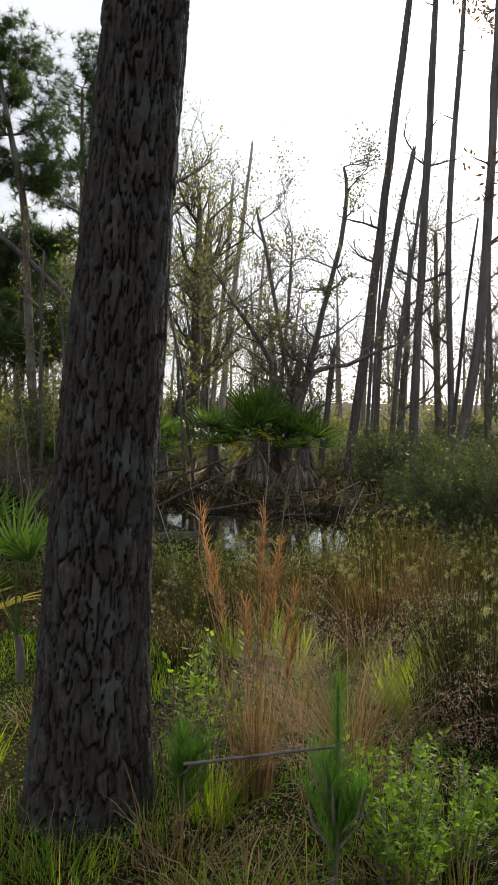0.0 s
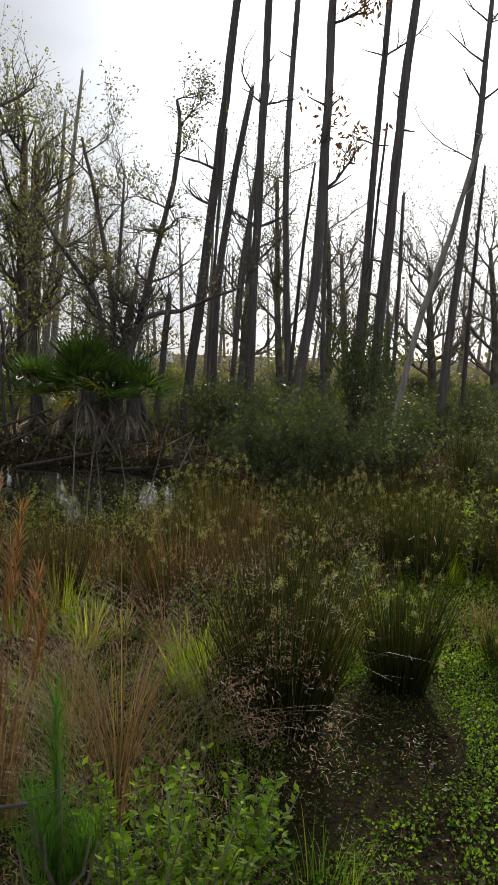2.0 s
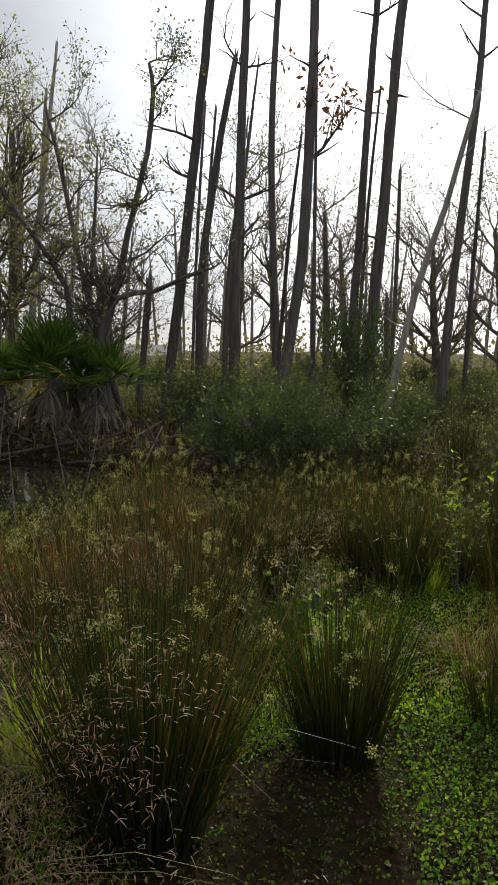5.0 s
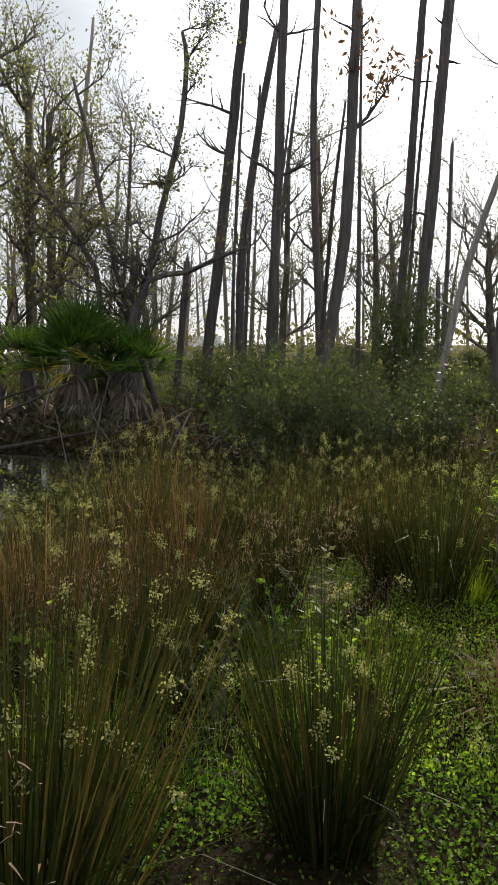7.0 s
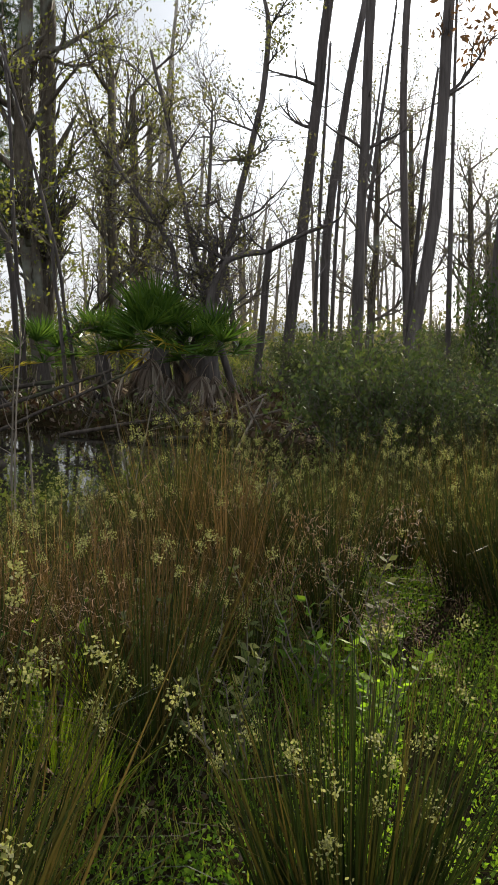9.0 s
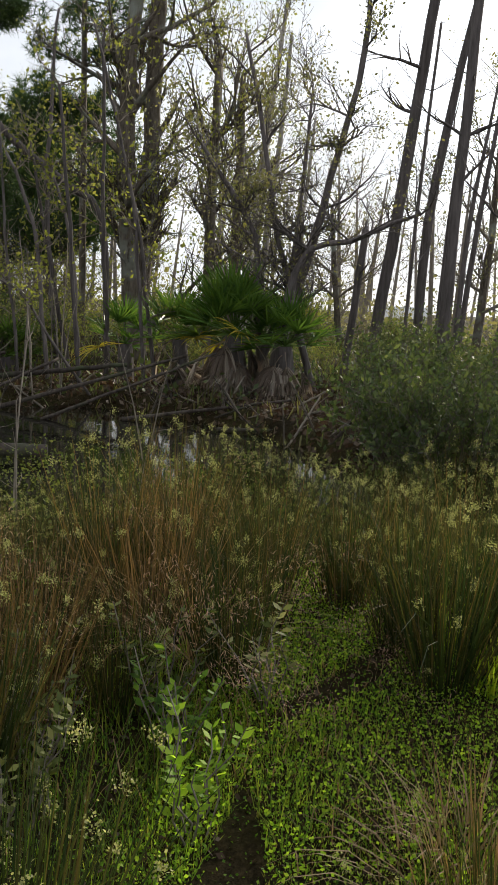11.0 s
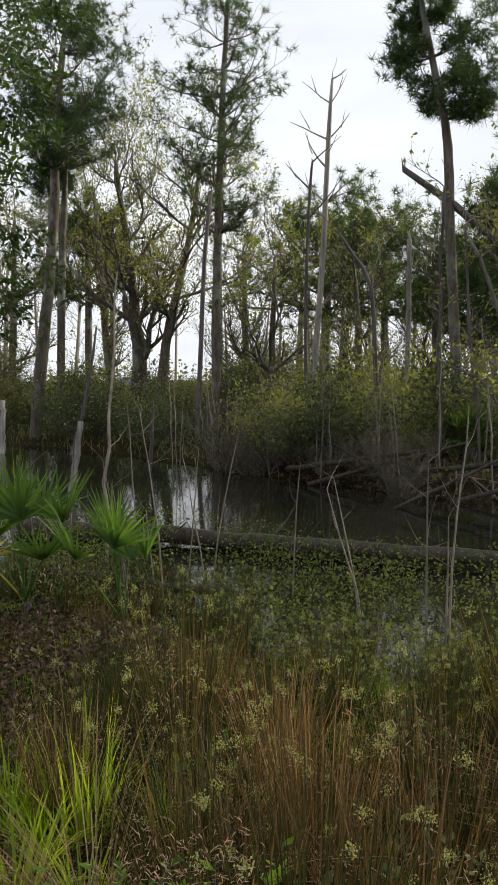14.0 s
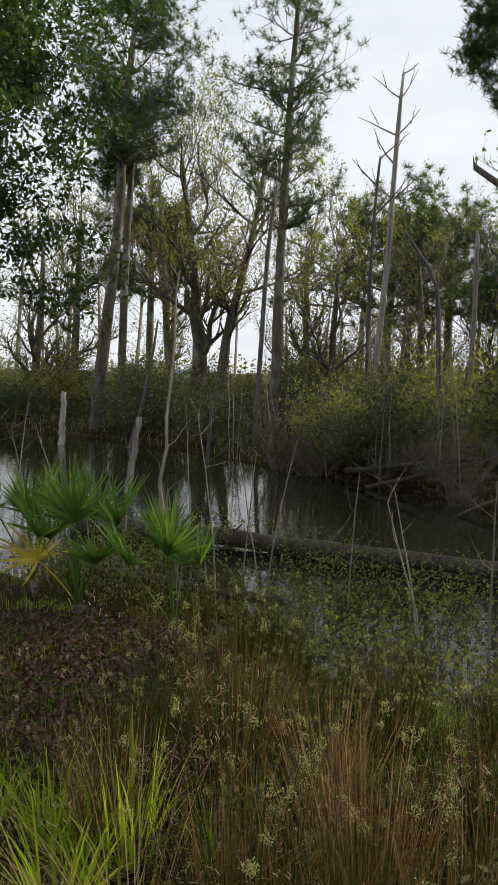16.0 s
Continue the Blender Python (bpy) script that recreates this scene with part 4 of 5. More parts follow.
# ---- palms ----
def fan(seed, segs=26, stalk=0.55, blade=0.62, droop=0.5, arc=250, fold=0.35, width=0.034):
    """One fan leaf: a stalk and pleated fingers that spread from its end."""
    rng = random.Random(seed)
    g = Geo()
    n = 5
    pts = [Vector((0, 0, 0))]
    d = Vector((0, 1, 0))
    for i in range(n):
        pts.append(pts[-1] + d * stalk / n)
        d = (d + Vector((0, 0, -droop * 0.12))).normalized()
    g.tube(pts, [0.013 - 0.0014 * i for i in range(n + 1)], 4)
    tip = pts[-1]
    side = Vector((1, 0, 0))
    upv = side.cross(d)
    for k in range(segs):
        a = radians((k + 0.5) / segs * arc - arc / 2)
        out = (d * math.cos(a) + side * math.sin(a) + upv * fold * abs(math.sin(a)) * rng.uniform(0.5, 1.2)).normalized()
        L = blade * (1 - 0.28 * (abs(a) / radians(arc / 2)) ** 2) * rng.uniform(0.88, 1.06)
        g.blade(tip, out, L, width, droop * rng.uniform(0.6, 1.5), 4, side=(side * math.cos(a) - d * math.sin(a) + upv * 0.5 * (-1) ** k).normalized())
    return g


GREEN_FANS = [fan(k, segs=20, droop=0.22, arc=190, width=0.042, fold=0.55).mesh("frond", M_FROND) for k in range(4)]
YELLOW_FANS = [fan(20 + k, segs=18, droop=0.7).mesh("frond", M_FROND_YELLOW) for k in range(2)]
PALMETTO_FANS = [fan(60 + k, segs=18, stalk=0.85, blade=0.6, droop=0.15, arc=170, width=0.04, fold=0.6).mesh("frond", M_FROND) for k in range(3)]
DEAD_FANS = [fan(40 + k, segs=15, stalk=0.42, droop=1.6 + 0.4 * k, arc=60 + 20 * k, blade=0.66 + 0.09 * k, width=0.05, fold=0.15).mesh("frond", M_FROND_DEAD) for k in range(4)]


def palm(base, seed, greens, deads, size=1.0, label="low shaggy palm with green fans over grey hanging dead fronds", trunk=0.7, thick=0.2, lowest=4):
    rng = random.Random(seed)
    root = tagged(new("palm"), label, "palm")
    root.location = base
    g = Geo()
    g.tube([Vector((0, 0, -0.2)), Vector((0.03, 0, trunk * 0.5)), Vector((0, 0.02, trunk))], [thick * size, thick * 0.85 * size, thick * 0.65 * size], 10, rough=0.3, rng=rng)
    part("trunk", g.mesh("trunk", M_DEAD), root)
    for k in range(greens + deads):
        a = 360 * ((k * 0.618) % 1) + rng.uniform(-12, 12)
        if k < greens:
            el = 86 - (86 - lowest) * (k / max(1, greens - 1)) + rng.uniform(-9, 9)
            src, z = rng.choice(PALMETTO_FANS if thick < 0.1 else GREEN_FANS), trunk
            if k > greens * 0.7 and rng.random() < 0.3:
                src = rng.choice(YELLOW_FANS)
        else:
            el = rng.uniform(-82, -45) if rng.random() < 0.8 else rng.uniform(-40, 0)
            src, z = rng.choice(DEAD_FANS), trunk - rng.uniform(-0.04, 0.22)
        m = Matrix.Translation((0, 0, z)) @ Matrix.Rotation(radians(a), 4, "Z") @ Matrix.Rotation(radians(el), 4, "X") @ Matrix.Rotation(radians(rng.uniform(-25, 25)), 4, "Y") @ Matrix.Scale(size * (rng.uniform(0.85, 1.1) if k < greens else rng.uniform(0.8, 1.25)), 4)
        name = "frond" if k < greens else "dead_frond"
        part(name, src, root, "" if k < greens else "grey-brown dead frond hanging down", m)
    return root


palm((0.25, 16.7, -0.45), 3, 40, 58, 1.05, trunk=1.2, lowest=-5)
palm((-0.75, 17.0, -0.35), 4, 16, 14, 0.85, trunk=0.95)
palm((1.1, 16.6, -0.4), 6, 16, 24, 0.9, trunk=1.0, lowest=-5)
palm((-1.9, 17.6, -0.3), 8, 14, 4, 0.9, "bushy green fan palm on the far bank", trunk=0.75)
palm((-4.1, 17.5, -0.3), 9, 12, 4, 0.85, "bushy green fan palm on the far bank", trunk=0.4)
PALMETTO = "young palmetto with stiff green fans at the water's edge"
palm((-1.42, 7.4, ground_z(-1.42, 7.4)), 21, 6, 0, 0.62, PALMETTO, trunk=0.1, thick=0.05, lowest=48)
palm((-2.15, 7.15, ground_z(-2.15, 7.15)), 22, 8, 0, 0.7, PALMETTO, trunk=0.1, thick=0.05, lowest=45)
palm((-3.0, 7.3, ground_z(-3.0, 7.3)), 23, 7, 0, 0.7, PALMETTO, trunk=0.1, thick=0.05, lowest=45)
palm((-1.25, 4.9, ground_z(-1.25, 4.9)), 24, 7, 0, 0.6, "young palmetto with stiff green fans behind the pine", trunk=0.3, thick=0.05, lowest=20)


# ---- bushes ----
def bush(seed, size, leaves, mat, leaf=0.07, stems=9, tall=1.0, label="leafy green marsh bush", bare=False):
    rng, gen = random.Random(seed), np.random.default_rng(seed)
    root = tagged(new("bush"), label, "bush", "bushes round the pond")
    tips = []
    for k in range(stems):
        g = Geo()
        a = rng.uniform(0, 2 * math.pi)
        d = Vector((math.cos(a) * 0.6, math.sin(a) * 0.6, rng.uniform(0.6, 1.3) * tall)).normalized()
        limb(g, Vector((math.cos(a), math.sin(a), -0.4)) * 0.1 * size, d, size * rng.uniform(0.7, 1.15), 0.014 * size, 3, rng, tips, 0.3, 0.1, 4)
        part("stem", g.mesh("stem", M_LIVE), root)
    if leaves:
        c = np.array([tuple(p) for p in tips])
        c = c[gen.integers(0, len(c), leaves)] + gen.normal(size=(leaves, 3)) * 0.07 * size
        tagged(part("foliage", quads("foliage", leaf_quads(c, leaf, gen, 0.5), mat), root), kind="stuff")
    return root


def scatter(models, spots, rng, low=0.75, high=1.25, lift=-0.03):
    """Sets copies of the models on the spots."""
    used = set()
    for x, y in spots:
        src = rng.choice(models)
        s = rng.uniform(low, high)
        m = Matrix.Translation((x, y, ground_z(x, y) + lift)) @ Matrix.Rotation(rng.uniform(0, 6.28), 4, "Z") @ Matrix.Diagonal((s, s, s * rng.uniform(0.85, 1.15), 1))
        if src not in used:
            used.add(src)
            src.matrix_basis = m
        else:
            copy_thing(src, m)


rng = random.Random(77)
BUSHES = [bush(200 + k, 1.5, 2600, M_LEAF_BUSH, 0.1) for k in range(3)]
SPRING = [bush(210 + k, 1.7, 2400, M_LEAF_SPRING, 0.085, stems=12, label="bush in fresh yellow-green leaf") for k in range(2)]
BARE = [bush(220 + k, 1.6, 120, M_LEAF_DRY, 0.06, stems=12, label="tangle of bare grey-brown twigs") for k in range(3)]
spots = [(rng.uniform(2.2, 13), 0) for _ in range(96)]
spots = [(x, float(far_shore(x)) + 9.0 * rng.random() ** 1.3 + 0.1) for x, _ in spots]
spots = [(x, y) for x, y in spots if not (x < 2.6 and y < 17)]
scatter(BUSHES, spots, rng, 0.33, 0.82)
spots = [(x, float(far_shore(x)) + rng.uniform(5, 20)) for x in (rng.uniform(-2, 18) for _ in range(52))]
spots = [(x, y) for x, y in spots if y > 19 or x > 5]
scatter(SPRING + BUSHES[:1], spots, rng, 0.35, 0.7)
spots = [(x, float(far_shore(x)) + 0.4 + 9 * rng.random() ** 1.3) for x in (rng.uniform(-34, -3.5) for _ in range(90))]
scatter(SPRING + BUSHES[1:2], spots, rng, 0.6, 1.08)
spots = [(x, float(far_shore(x)) + rng.uniform(10, 20)) for x in (rng.uniform(-36, 2) for _ in range(26))]
scatter(SPRING + BUSHES[2:], spots, rng, 0.7, 1.15)
spots = [(rng.uniform(0, 24), rng.uniform(24, 36)) for _ in range(14)]
scatter(BUSHES + SPRING[:1], spots, rng, 0.35, 0.65)
spots = [(x, float(far_shore(x)) + rng.uniform(-0.3, 1.8)) for x in (rng.uniform(-9, -2.0) for _ in range(16))]
scatter(BARE, spots, rng, 0.4, 0.75)


ivy = bush(230, 1.3, 3200, M_CEDAR, 0.08, stems=10, tall=3.0, label="dark ivy-covered stump among the dead pines")
ivy.matrix_basis = Matrix.Translation((6.35, 18.9, ground_z(6.35, 18.9))) @ Matrix.Diagonal((0.8, 0.8, 1.35, 1))


# ---- far wood ----
def far_wood():
    """The wood that closes the view all round, trunk behind trunk."""
    r, gen = random.Random(5), np.random.default_rng(5)
    g, tips = Geo(), []
    for k in range(240):
        a = r.uniform(-1.9, 1.9)
        d = r.uniform(38, 75)
        x, y = 1.5 + d * math.sin(a), 3 + d * math.cos(a)
        h = r.uniform(5, 8) * (0.7 + d / 100)
        base = Vector((x, y, -0.2))
        lean = Vector((r.uniform(-0.08, 0.12), r.uniform(-0.1, 0.1), 1))
        g.tube([base, base + lean * h * 0.5, base + lean * h], [0.14, 0.1, 0.03], 5)
        for i in range(8):
            q = base + lean * h * r.uniform(0.3, 1.0)
            b = r.uniform(0, 6.28)
            limb(g, q, Vector((math.cos(b), math.sin(b), 0.7)).normalized(), r.uniform(1.2, 2.6), 0.03, 2, r, tips, 0.3, 0.1, 3)
    wood = tagged(new("far_wood"), "hazy mixed wood of thin trunks closing the distance", "woodland", kind="stuff")
    # haze here comes only from the pale bark colour
    part("trunks", g.mesh("trunks", M_TWIG), wood)
    c = np.array([tuple(p) for p in tips])
    c = c[gen.integers(0, len(c), 16000)] + gen.normal(size=(16000, 3)) * 0.35
    part("leaves", quads("leaves", leaf_quads(c, 0.17, gen, 0.7), M_LEAF_DULL), wood)
    n = 34000
    a, d = gen.uniform(-2.0, 2.0, n), gen.uniform(32, 70, n)
    low = np.stack([1.5 + d * np.sin(a), 3 + d * np.cos(a), (1.9 + 1.5 * np.sin(17 * a) * np.sin(0.3 * d + 5 * a)) * gen.random(n) ** 1.4], 1)
    part("undergrowth", quads("undergrowth", leaf_quads(low, 0.24, gen, 0.7), M_LEAF_DULL), wood)
    # the wood behind the walker
    back_rng = random.Random(9)
    g, tips = Geo(), []
    for k in range(40):
        a = back_rng.uniform(1.9, 4.4)
        d = back_rng.uniform(9, 24)
        base = Vector((1.5 + d * math.sin(a), 2 + d * math.cos(a), -0.1))
        h = back_rng.uniform(7, 12)
        g.tube([base, base + Vector((0.2, 0, h))], [0.2, 0.06], 6)
        for i in range(9):
            b = back_rng.uniform(0, 6.28)
            limb(g, base + Vector((0.1, 0, h * back_rng.uniform(0.4, 1))), Vector((math.cos(b), math.sin(b), 0.5)).normalized(), 2.0, 0.04, 2, back_rng, tips, 0.3, 0.1, 3)
    part("near_trunks", g.mesh("near_trunks", M_LIVE), wood)
    c = np.array([tuple(p) for p in tips])
    c = c[gen.integers(0, len(c), 9000)] + gen.normal(size=(9000, 3)) * 0.3
    part("near_leaves", quads("near_leaves", leaf_quads(c, 0.22, gen, 0.6), M_LEAF_BUSH), wood)


far_wood()


# ---- rushes, grasses and small plants ----
def rush_clump(seed, stems, tall, spread, heads, mat, label, lean=0.0):
    rng, gen = random.Random(seed), np.random.default_rng(seed)
    root = tagged(new("rush_clump"), label, "rush clump", "rush clumps in the marsh")
    g, ends = Geo(), []
    for k in range(stems):
        a = rng.uniform(0, 2 * math.pi)
        r0 = spread * 0.3 * math.sqrt(rng.random())
        out = rng.uniform(0.05, 0.5) * (0.4 + spread)
        d = Vector((math.cos(a) * out + lean, math.sin(a) * out, 1)).normalized()
        L = tall * rng.uniform(0.55, 1.1)
        base = Vector((math.cos(a) * r0, math.sin(a) * r0, -0.05))
        bend = rng.uniform(0.05, 0.45) if rng.random() < 0.84 else rng.uniform(0.9, 2.4)
        q = rng.uniform(0, 3.14)
        g.blade(base, d, L, 0.0065, bend, 4, side=Vector((math.cos(q), math.sin(q), 0)))
        if rng.random() < heads:
            ends.append(Vector(g.v[-1]) if rng.random() < 0.5 else (Vector(g.v[-3]) + Vector(g.v[-1])) / 2)
    tagged(part("tussock", g.mesh("tussock", mat), root), kind="stuff")
    if ends:
        c = []
        for p in ends:
            s = rng.uniform(0.5, 1.05)
            for j in range(70):
                c.append(tuple(p + Vector((rng.gauss(0, 0.013), rng.gauss(0, 0.013), rng.gauss(0, 0.016))) * s))
        tagged(part("seed_spray", quads("seed_spray", leaf_quads(np.array(c), 0.0062, gen, 0.75), M_SEED), root, "pale yellow-green seed heads"), kind="stuff")
    return root


def grass_tuft(seed, blades, tall, width, mat, label, category="grass tuft", bend=1.0, spread=0.1, name="grass_tuft", flare=0.6):
    rng = random.Random(seed)
    root = tagged(new(name), label, category)
    g = Geo()
    for k in range(blades):
        a = rng.uniform(0, 2 * math.pi)
        r0 = spread * math.sqrt(rng.random())
        d = Vector((math.cos(a) * flare * rng.random(), math.sin(a) * flare * rng.random(), 1)).normalized()
        g.blade(Vector((math.cos(a) * r0, math.sin(a) * r0, -0.02)), d, tall * rng.uniform(0.45, 1.1), width * rng.uniform(0.6, 1.3), bend * rng.uniform(0.3, 1.5), 4)
    tagged(part("tuft", g.mesh("tuft", mat), root), kind="stuff")
    return root


def set_at(ob, x, y, turn=0, s=1.0):
    ob.matrix_basis = Matrix.Translation((x, y, ground_z(x, y))) @ Matrix.Rotation(turn, 4, "Z") @ Matrix.Scale(s, 4)
    return ob


GREEN_RUSH = "green soft-rush clump with pale yellow-green seed heads"
BROWN_RUSH = "brown withered rush clump with a few pale seed heads"
green_models = [rush_clump(300 + k, 230, 0.95, 0.42, 0.1, M_RUSH, GREEN_RUSH) for k in range(4)]
brown_models = [rush_clump(310 + k, 220, 0.8, 0.45, 0.03, M_RUSH_BROWN, BROWN_RUSH) for k in range(4)]
big = rush_clump(320, 720, 0.98, 0.5, 0.075, M_RUSH, "large dark green rush clump thick with pale seed heads")
set_at(big, 1.45, 3.95)
second = rush_clump(321, 460, 0.78, 0.42, 0.05, M_RUSH, "rounded green rush clump with browned stems")
set_at(second, 2.18, 4.5)
rr = random.Random(41)


def marsh_spots(n, x0, x1, y0, y1, gap, keep):
    found = []
    for _ in range(n * 40):
        x, y = rr.uniform(x0, x1), rr.uniform(y0, y1)
        if keep(x, y) and all((x - a) ** 2 + (y - b) ** 2 > gap * gap for a, b in found):
            found.append((x, y))
            if len(found) == n:
                break
    return found


def off_track(x, y):
    """Clear of the walked line, the open green lane and the mown edge."""
    if y < 3.2 or (1.66 < x < 4.0 and y < 6.3 - 0.5 * abs(x - 2.9)) or (y < 4.3 and x > 1.0):
        return False
    if (x - 1.45) ** 2 + (y - 3.95) ** 2 < 0.2 or (x < 0.95 and y < 5.3 + 0.9 * x) or (x > 1.2 and y < 4.4):
        return False
    return (x - 0.85) ** 2 + (y - 4.6) ** 2 > 0.9 and (x - 4.1) ** 2 + (y - 8.6) ** 2 > 0.8 and (x - 2.9) ** 2 + (y - 7.9) ** 2 > 0.14


spots = marsh_spots(170, -3.2, 5.5, 3.6, 10.6, 0.34, lambda x, y: off_track(x, y) and y < float(near_shore(x)) + (2.2 if x > 0.6 else 0.5 + 0.9 * (rr.random() < 0.12)) and not (x < -0.3 and y < 7.3) and not (x > 3.2 and y > 8.6))
pond_edge = [p for p in spots if p[0] < 0.9 and p[1] > 6.5]
spots = [p for p in spots if p not in set(pond_edge)]
scatter(green_models[:2] + brown_models[:1], [p for p in pond_edge if p[1] < 7.8 or rr.random() < 0.5], rr, 0.55, 0.85)
greens = [p for p in spots if rr.random() < 0.66 or p[0] > 2]
taken = set(greens)
scatter(green_models, greens, rr, 0.7, 1.1)
scatter(brown_models, [p for p in spots if p not in taken], rr, 0.7, 1.05)
scatter(brown_models[2:], [(1.2, 6.0), (0.9, 6.25), (1.5, 6.3), (0.65, 6.5), (1.25, 5.65), (0.2, 6.6), (1.0, 5.6), (1.65, 5.8)], rr, 0.75, 1.0)
far_clumps = marsh_spots(70, 2.6, 8.5, 6.8, 11.0, 0.42, lambda x, y: off_track(x, y))
scatter(green_models, far_clumps, rr, 0.75, 1.05)
scatter(green_models[:2] + brown_models[:1], [(1.5, 4.35), (1.25, 4.3), (2.9, 4.75), (3.15, 5.0)], rr, 0.7, 0.85)
heady = [rush_clump(330 + k, 130, 0.8, 0.5, 0.4, M_RUSH, "green rush clump crowded with pale seed heads") for k in range(2)]
scatter(heady, marsh_spots(46, 1.2, 7.5, 7.4, 11.2, 0.42, off_track), rr, 0.7, 1.05)
scatter(heady, marsh_spots(34, -1.6, 2.2, 7.2, 9.6, 0.36, lambda x, y: True), rr, 0.45, 0.75)


def broomsedge():
    rng, gen = random.Random(50), np.random.default_rng(50)
    root = tagged(new("broomsedge"), "tall orange-brown broomsedge clump with feathery upright plumes", "grass clump")
    g, plume = Geo(), []
    for k in range(150):
        a = rng.uniform(0, 6.28)
        d = Vector((math.cos(a) * 0.28 * rng.random(), math.sin(a) * 0.28 * rng.random(), 1)).normalized()
        g.blade(Vector((math.cos(a), math.sin(a), 0)) * 0.08 * rng.random(), d, rng.uniform(0.25, 0.75), 0.007, rng.uniform(0.3, 1.6), 4)
    tagged(part("tuft", g.mesh("tuft", M_STRAW), root), kind="stuff")
    for x, y, h in ((0.0, 0.0, 1.27), (0.07, 0.02, 1.12), (-0.27, 0.05, 1.26), (-0.2, 0.02, 1.06), (0.13, -0.03, 0.92), (-0.06, 0.05, 0.84), (0.03, 0.06, 0.99), (0.17, 0.0, 0.75)):
        s = Geo()
        pts = [Vector((x * 0.3, y * 0.3, 0)), Vector((x * 0.6, y, h * 0.5)), Vector((x, y, h * 0.85)), Vector((x + rng.uniform(-0.03, 0.03), y, h))]
        s.tube(pts, [0.0028, 0.0026, 0.002, 0.001], 4)
        for j in range(120):
            u = 1 - 0.3 * rng.random()
            q = pts[1].lerp(pts[3], (u - 0.5) / 0.5) if u > 0.5 else pts[0].lerp(pts[1], u / 0.5)
            s.blade(q, Vector((rng.gauss(0, 0.5), rng.gauss(0, 0.5), 1)), rng.uniform(0.05, 0.13), 0.004, 0.9, 3)
        part("plume", s.mesh("plume", M_BROOM), root, "feathery orange plume")
    return root


set_at(broomsedge(), 0.27, 3.36)


def plume_grass(seed, spread=0.5, tall=0.95):
    rng = random.Random(seed)
    root = tagged(new("plume_grass"), "drooping tawny grass clump with airy seed plumes", "grass clump")
    g = Geo()
    s = Geo()
    for k in range(130):
        a = rng.uniform(0, 6.28)
        out = spread * rng.uniform(0.3, 1.9)
        d = Vector((math.cos(a) * out, math.sin(a) * out, 1)).normalized()
        g.blade(Vector((math.cos(a), math.sin(a), 0)) * 0.1 * rng.random(), d, tall * rng.uniform(0.5, 1.2), 0.0042, rng.uniform(1.0, 2.3), 6)
        tip = Vector(g.v[-1])
        if k < 90:
            for j in range(56):
                s.blade(tip + Vector((rng.gauss(0, 0.055), rng.gauss(0, 0.055), rng.gauss(0, 0.035))), Vector((rng.gauss(0, 1), rng.gauss(0, 1), rng.gauss(-0.2, 0.6))), rng.uniform(0.012, 0.03), 0.003, 0.5, 2)
    tagged(part("tuft", g.mesh("tuft", M_STRAW), root), kind="stuff")
    tagged(part("plume_spray", s.mesh("plume_spray", M_PLUME), root, "airy pinkish-brown seed plumes"), kind="stuff")
    return root


set_at(plume_grass(60, 0.45, 1.0), 0.7, 3.25)
set_at(plume_grass(61, 0.45, 0.85), 0.72, 3.75)
set_at(plume_grass(62, 0.6, 0.65), 0.5, 4.1)
set_at(plume_grass(63, 0.8, 0.9), 1.0, 5.3)
set_at(plume_grass(64, 0.9, 0.85), 2.1, 6.4)


def pine_seedling(seed, tall):
    rng, gen = random.Random(seed), np.random.default_rng(seed)
    root = tagged(new("pine_seedling"), "young pine seedling thick with soft bright green needles", "pine seedling")
    g = Geo()
    pts = [Vector((0, 0, 0)), Vector((0.01, 0, tall * 0.5)), Vector((0.0, 0, tall))]
    g.tube(pts, [0.011, 0.008, 0.004], 6)
    stems = [(pts[0], pts[2])]
    for k in range(6):
        a = rng.uniform(0, 6.28)
        q = Vector((0, 0, tall * rng.uniform(0.15, 0.6)))
        e = q + Vector((math.cos(a) * 0.1, math.sin(a) * 0.1, tall * 0.28))
        g.tube([q, (q + e) / 2 + Vector((math.cos(a) * 0.03, math.sin(a) * 0.03, 0)), e], [0.006, 0.005, 0.003], 4)
        stems.append((q, e))
    part("stem", g.mesh("stem", M_TWIG), root)
    c = Geo()
    for a, b in stems:
        for j in range(520 if a is pts[0] else 150):
            q = a.lerp(b, rng.uniform(0.08, 1.0))
            d = Vector((rng.gauss(0, 0.5), rng.gauss(0, 0.5), 1.0)).normalized()
            c.blade(q, d, rng.uniform(0.09, 0.17), 0.0022, 0.25, 2)
    tagged(part("needle_spray", c.mesh("needle_spray", M_SEEDLING), root), kind="stuff")
    return root


set_at(pine_seedling(70, 0.72), 0.54, 2.45)
set_at(pine_seedling(71, 0.4), -0.02, 2.95)


